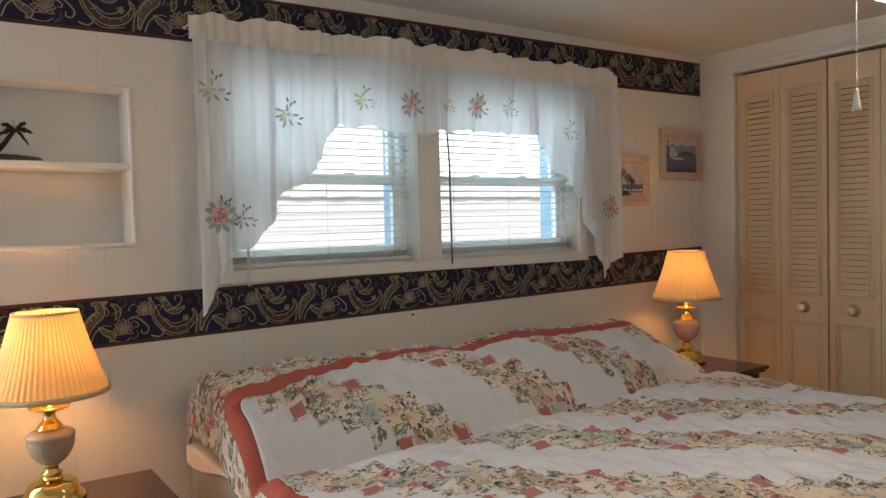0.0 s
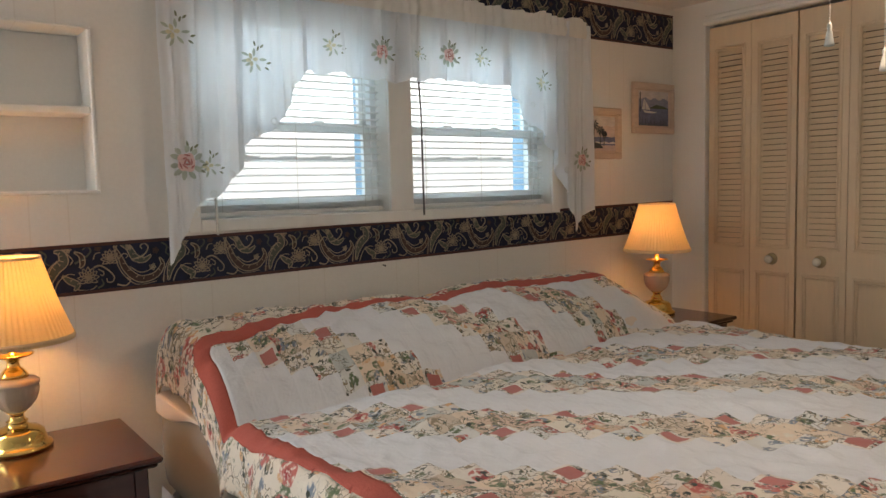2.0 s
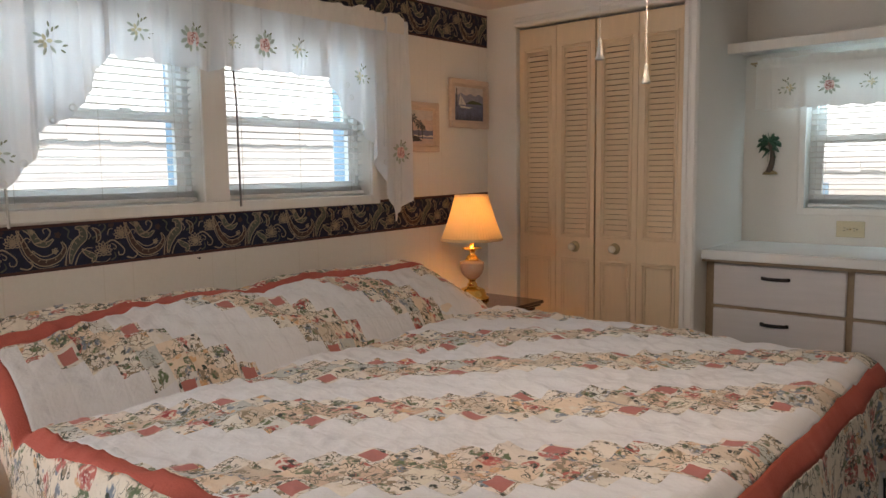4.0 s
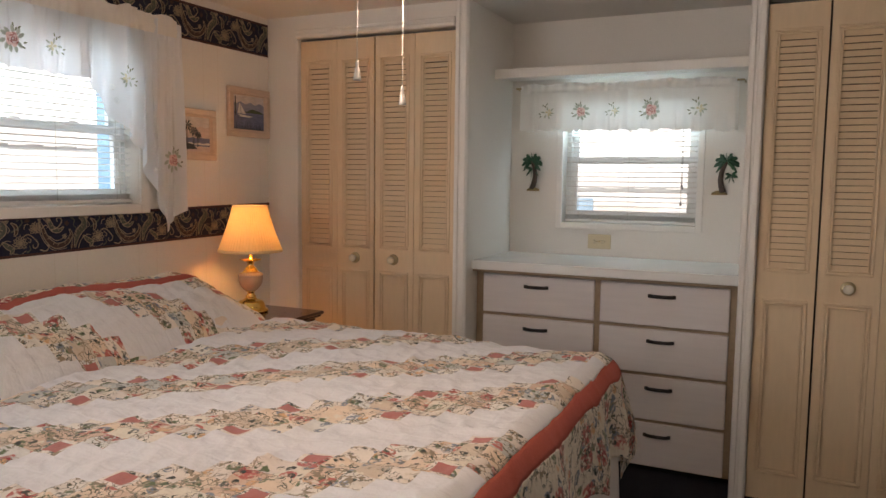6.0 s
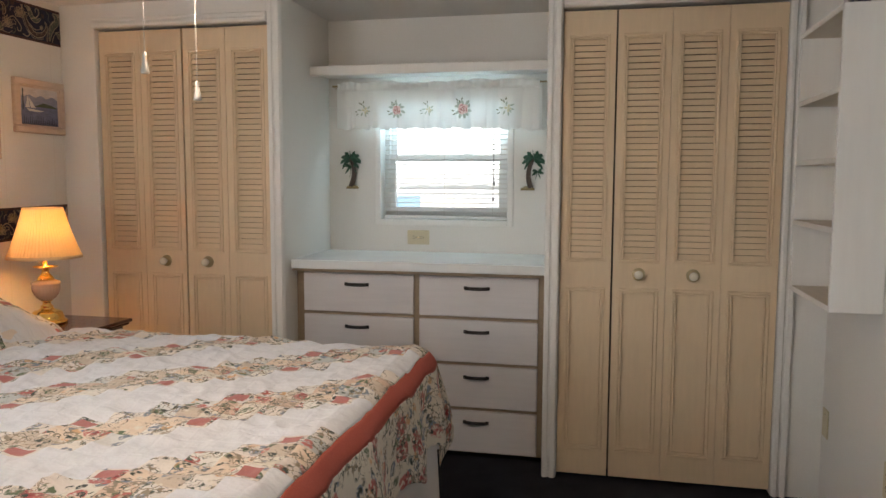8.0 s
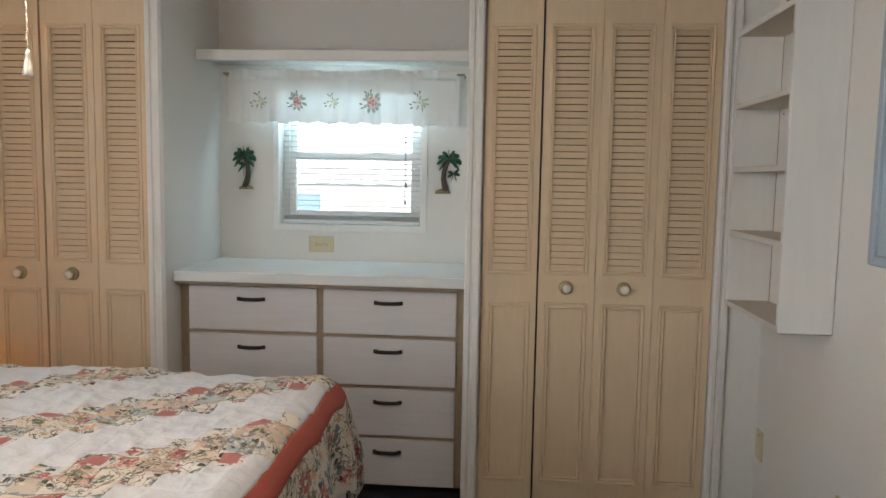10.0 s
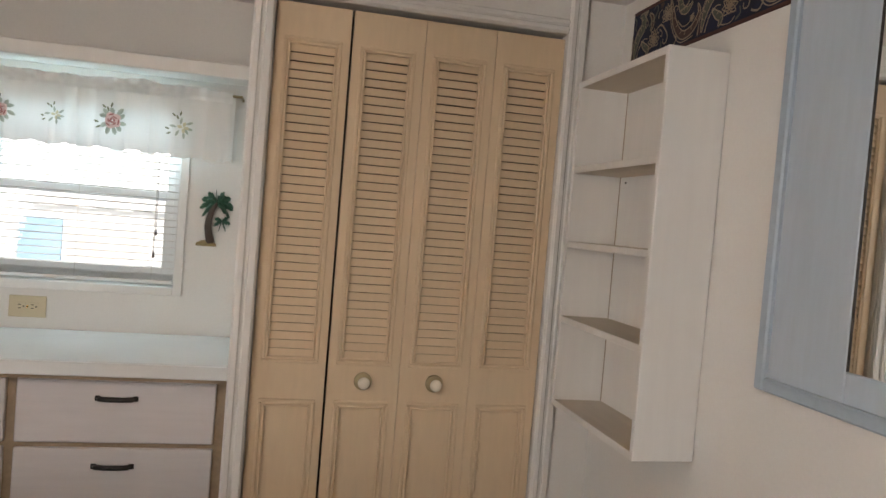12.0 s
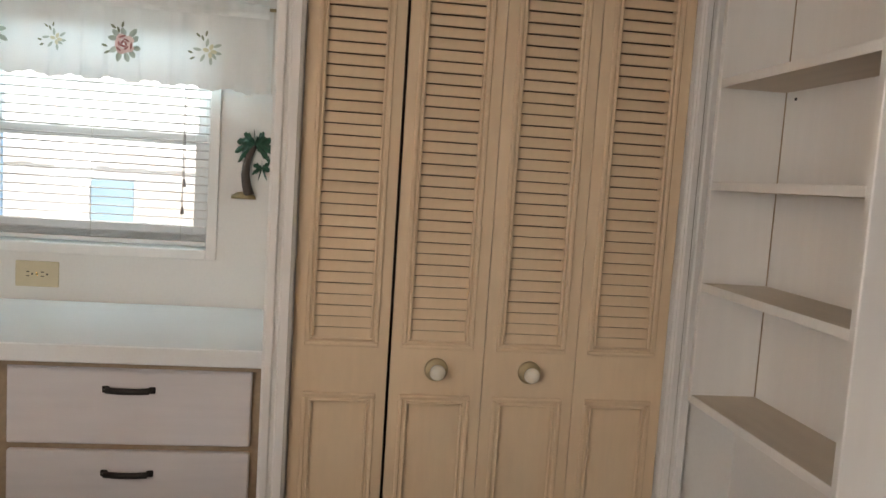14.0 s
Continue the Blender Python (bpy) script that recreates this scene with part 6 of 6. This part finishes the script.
part("edge_moulding", boxes((MX1 - 0.028, MX1, S + 0.002, S + 0.036, MZ0, MZ1), (MX0, MX0 + 0.028, S + 0.002, S + 0.036, MZ0, MZ1), (MX0 + 0.028, MX1 - 0.028, S + 0.002, S + 0.036, MZ0, MZ0 + 0.028), (MX0 + 0.028, MX1 - 0.028, S + 0.002, S + 0.036, MZ1 - 0.028, MZ1), bevel=0.004), M_BLUEEDGE, mir, "raised grey-blue outer moulding")
part("glass", boxes((GX0, GX1, S + 0.003, S + 0.0205, GZ0, MZ1 - 0.085)), M_MIRROR, mir, "clear silvered mirror glass")
part("dark_rebate", boxes((GX1 - 0.002, GX1 - 0.0005, S + 0.0205, S + 0.0232, GZ0, MZ1 - 0.085)), M_DARK, mir)

# ---- ceiling fan with pull chains ----
M_CHAIN = mat("off_white_chain_plastic", (0.50, 0.48, 0.44), 0.4, grain=80, spread=0.05)
fan = thing("ceiling_fan", "white ceiling fan with lit glass bowl and pull chains", "ceiling fan", (1.43, 1.10, CEIL))
FC = (1.452, 1.075)
part("motor_housing", lathe([(0.0, 0.0), (0.075, 0.0), (0.075, -0.03), (0.11, -0.045), (0.115, -0.09), (0.09, -0.115), (0.06, -0.12), (0.06, -0.155), (0.045, -0.165), (0.0, -0.167)], 32, (*FC, CEIL))[0], M_FAN, fan, "", True)
part("light_pan", lathe([(0.0, -0.160), (0.055, -0.162), (0.060, -0.29), (0.080, -0.305), (0.082, -0.322), (0.0, -0.323)], 40, (*FC, CEIL))[0], M_FAN, fan, "white metal light fitting pan", True)
part("bowl", lathe([(0.076, -0.3235), (0.075, -0.345), (0.067, -0.372), (0.050, -0.392), (0.026, -0.404), (0.0, -0.408)], 40, (*FC, CEIL))[0], M_BOWL, fan, "lit frosted glass bowl", True)
for k in range(4):
    bm = boxes((0.10, 0.52, -0.055, 0.055, -0.003, 0.003), bevel=0.003)
    bmesh.ops.rotate(bm, verts=bm.verts, matrix=Matrix.Rotation(radians(10), 3, "X"))
    bmesh.ops.rotate(bm, verts=bm.verts, matrix=Matrix.Rotation(radians(90 * k + 30), 3, "Z"))
    bmesh.ops.translate(bm, verts=bm.verts, vec=(*FC, CEIL - 0.070))
    part("blade", bm, M_FAN, fan)
for cx, cy, zt in ((1.374, 1.117, 1.513), (1.501, 1.074, 1.471)):
    bead = bmesh.new()
    bmesh.ops.create_icosphere(bead, subdivisions=1, radius=0.0019)
    bm = bmesh.new()
    z = zt + 0.045
    me = bpy.data.meshes.new("bead")
    bead.to_mesh(me)
    bead.free()
    while z < CEIL - 0.32:
        n0 = len(bm.verts)
        bm.from_mesh(me)
        bm.verts.ensure_lookup_table()
        for v in bm.verts[n0:]:
            v.co += Vector((cx, cy, z))
        z += 0.0052
    bpy.data.meshes.remove(me)
    ch = part("pull_chain", bm, M_CHAIN, fan, "white beaded pull chain", True)
    part("tassel", lathe([(0.0, 0.044), (0.003, 0.042), (0.0045, 0.036), (0.0032, 0.030), (0.005, 0.025), (0.0075, 0.010), (0.0095, 0.002), (0.008, 0.0), (0.0, 0.003)], 16, (cx, cy, zt))[0], M_CHAIN, ch, "small white bell-shaped pull", True)

# ---- outside ----
tagged(part("ground", boxes((-120, 140, -120, 140, -0.75, -0.65)), M_LAWN), "green lawn outside the windows", "ground", kind="structure")
for w in (WIN_L, WIN_R):
    tagged(part("trim", boxes((w[1] - 0.002, w[1] + 0.03, N + T, N + T + 0.07, w[2] - 0.03, w[3] + 0.03), (w[0] - 0.03, w[0] + 0.002, N + T, N + T + 0.07, w[2] - 0.03, w[3] + 0.03)), M_SHUTTER), "blue painted outer window surround", "window trim", kind="structure")
tagged(part("trim", boxes((E + T, E + T + 0.07, WIN_E[1] - 0.002, WIN_E[1] + 0.03, 1.06, 1.77), (E + T, E + T + 0.07, WIN_E[0] - 0.03, WIN_E[0] + 0.002, 1.06, 1.77)), M_SHUTTER), "blue painted outer window surround", "window trim", kind="structure")


def neighbour(at, turn, length, depth, eave, sill, centres, label, shutters=(-1, 1)):
    """A white-sided neighbouring mobile home with an awning edge, windows and blue shutters; its front faces -y before the turn."""
    h = thing("house", label, "house", (0, 0, 0), "neighbouring houses")
    m = pose(*at, 0, 0, turn)

    def put(nm, bm, mt, parent=None, lab=""):
        bmesh.ops.transform(bm, matrix=m, verts=bm.verts)
        return part(nm, bm, mt, parent or h, lab)

    put("wall", boxes((-length / 2, length / 2, 0.0, depth, 0, eave + 0.05)), M_SIDING)
    bm = bmesh.new()
    for k in range(int((eave - 0.1) / 0.2)):
        box(bm, -length / 2, length / 2, -0.022, -0.002, 0.12 + k * 0.2, 0.30 + k * 0.2)
    put("siding", bm, M_SIDING, lab="white horizontal siding boards")
    put("roof", boxes((-length / 2 - 0.3, length / 2 + 0.3, -0.06, depth + 0.4, eave + 0.06, eave + 0.16)), M_AWNING)
    bm = bmesh.new()
    for k in range(int((length + 0.6) / 0.24)):
        box(bm, -length / 2 - 0.3 + k * 0.24, -length / 2 - 0.3 + k * 0.24 + 0.236, -0.09, -0.062, eave - 0.08 - 0.02 * (k % 2), eave + 0.10)
    put("awning_fringe", bm, M_AWNING, lab="scalloped aluminium awning edge")
    for c in centres:
        w = put("window", boxes((c - 0.55, c + 0.55, -0.05, -0.024, sill, sill + 1.0)), M_VINYL)
        put("pane", boxes((c - 0.48, c + 0.48, -0.058, -0.052, sill + 0.07, sill + 0.93)), M_BLIND, w, "pale closed blind behind the pane")
        for s in shutters:
            put("shutter", boxes((c + s * 0.83 - 0.27, c + s * 0.83 + 0.27, -0.05, -0.024, sill - 0.05, sill + 1.03)), M_SHUTTER, lab="blue painted shutter")
    return h


neighbour((4.5, 9.0, -0.65), 0, 18.0, 4.0, 2.42, 1.1, (-6.0, 5.5), "white-sided neighbouring mobile home with blue shutters")
neighbour((12.0, 2.62, -0.65), -90, 16.0, 4.0, 1.95, 0.66, (-5.0, 0.0, 5.0), "white-sided neighbouring mobile home with blue shutters", (-1,))


def backdrop_mat():
    m, nt, b_ = nodes_of("hazy_sky_backdrop")
    b_.inputs["Base Color"].default_value = (0.8, 0.85, 0.9, 1)
    b_.inputs["Emission Color"].default_value = (0.93, 0.97, 1.0, 1)
    b_.inputs["Emission Strength"].default_value = 0.85
    return m


bm = bmesh.new()
prev = None
for k in range(25):
    a = radians(-50 + 190 * k / 24)
    row = [bm.verts.new((2 + 70 * math.cos(a), 1 + 70 * math.sin(a), z)) for z in (-0.66, 38.0)]
    if prev:
        bm.faces.new((prev[0], row[0], row[1], prev[1]))
    prev = row
tagged(part("backdrop", bm, backdrop_mat()), "bright hazy sky beyond the houses", "sky", kind="structure")
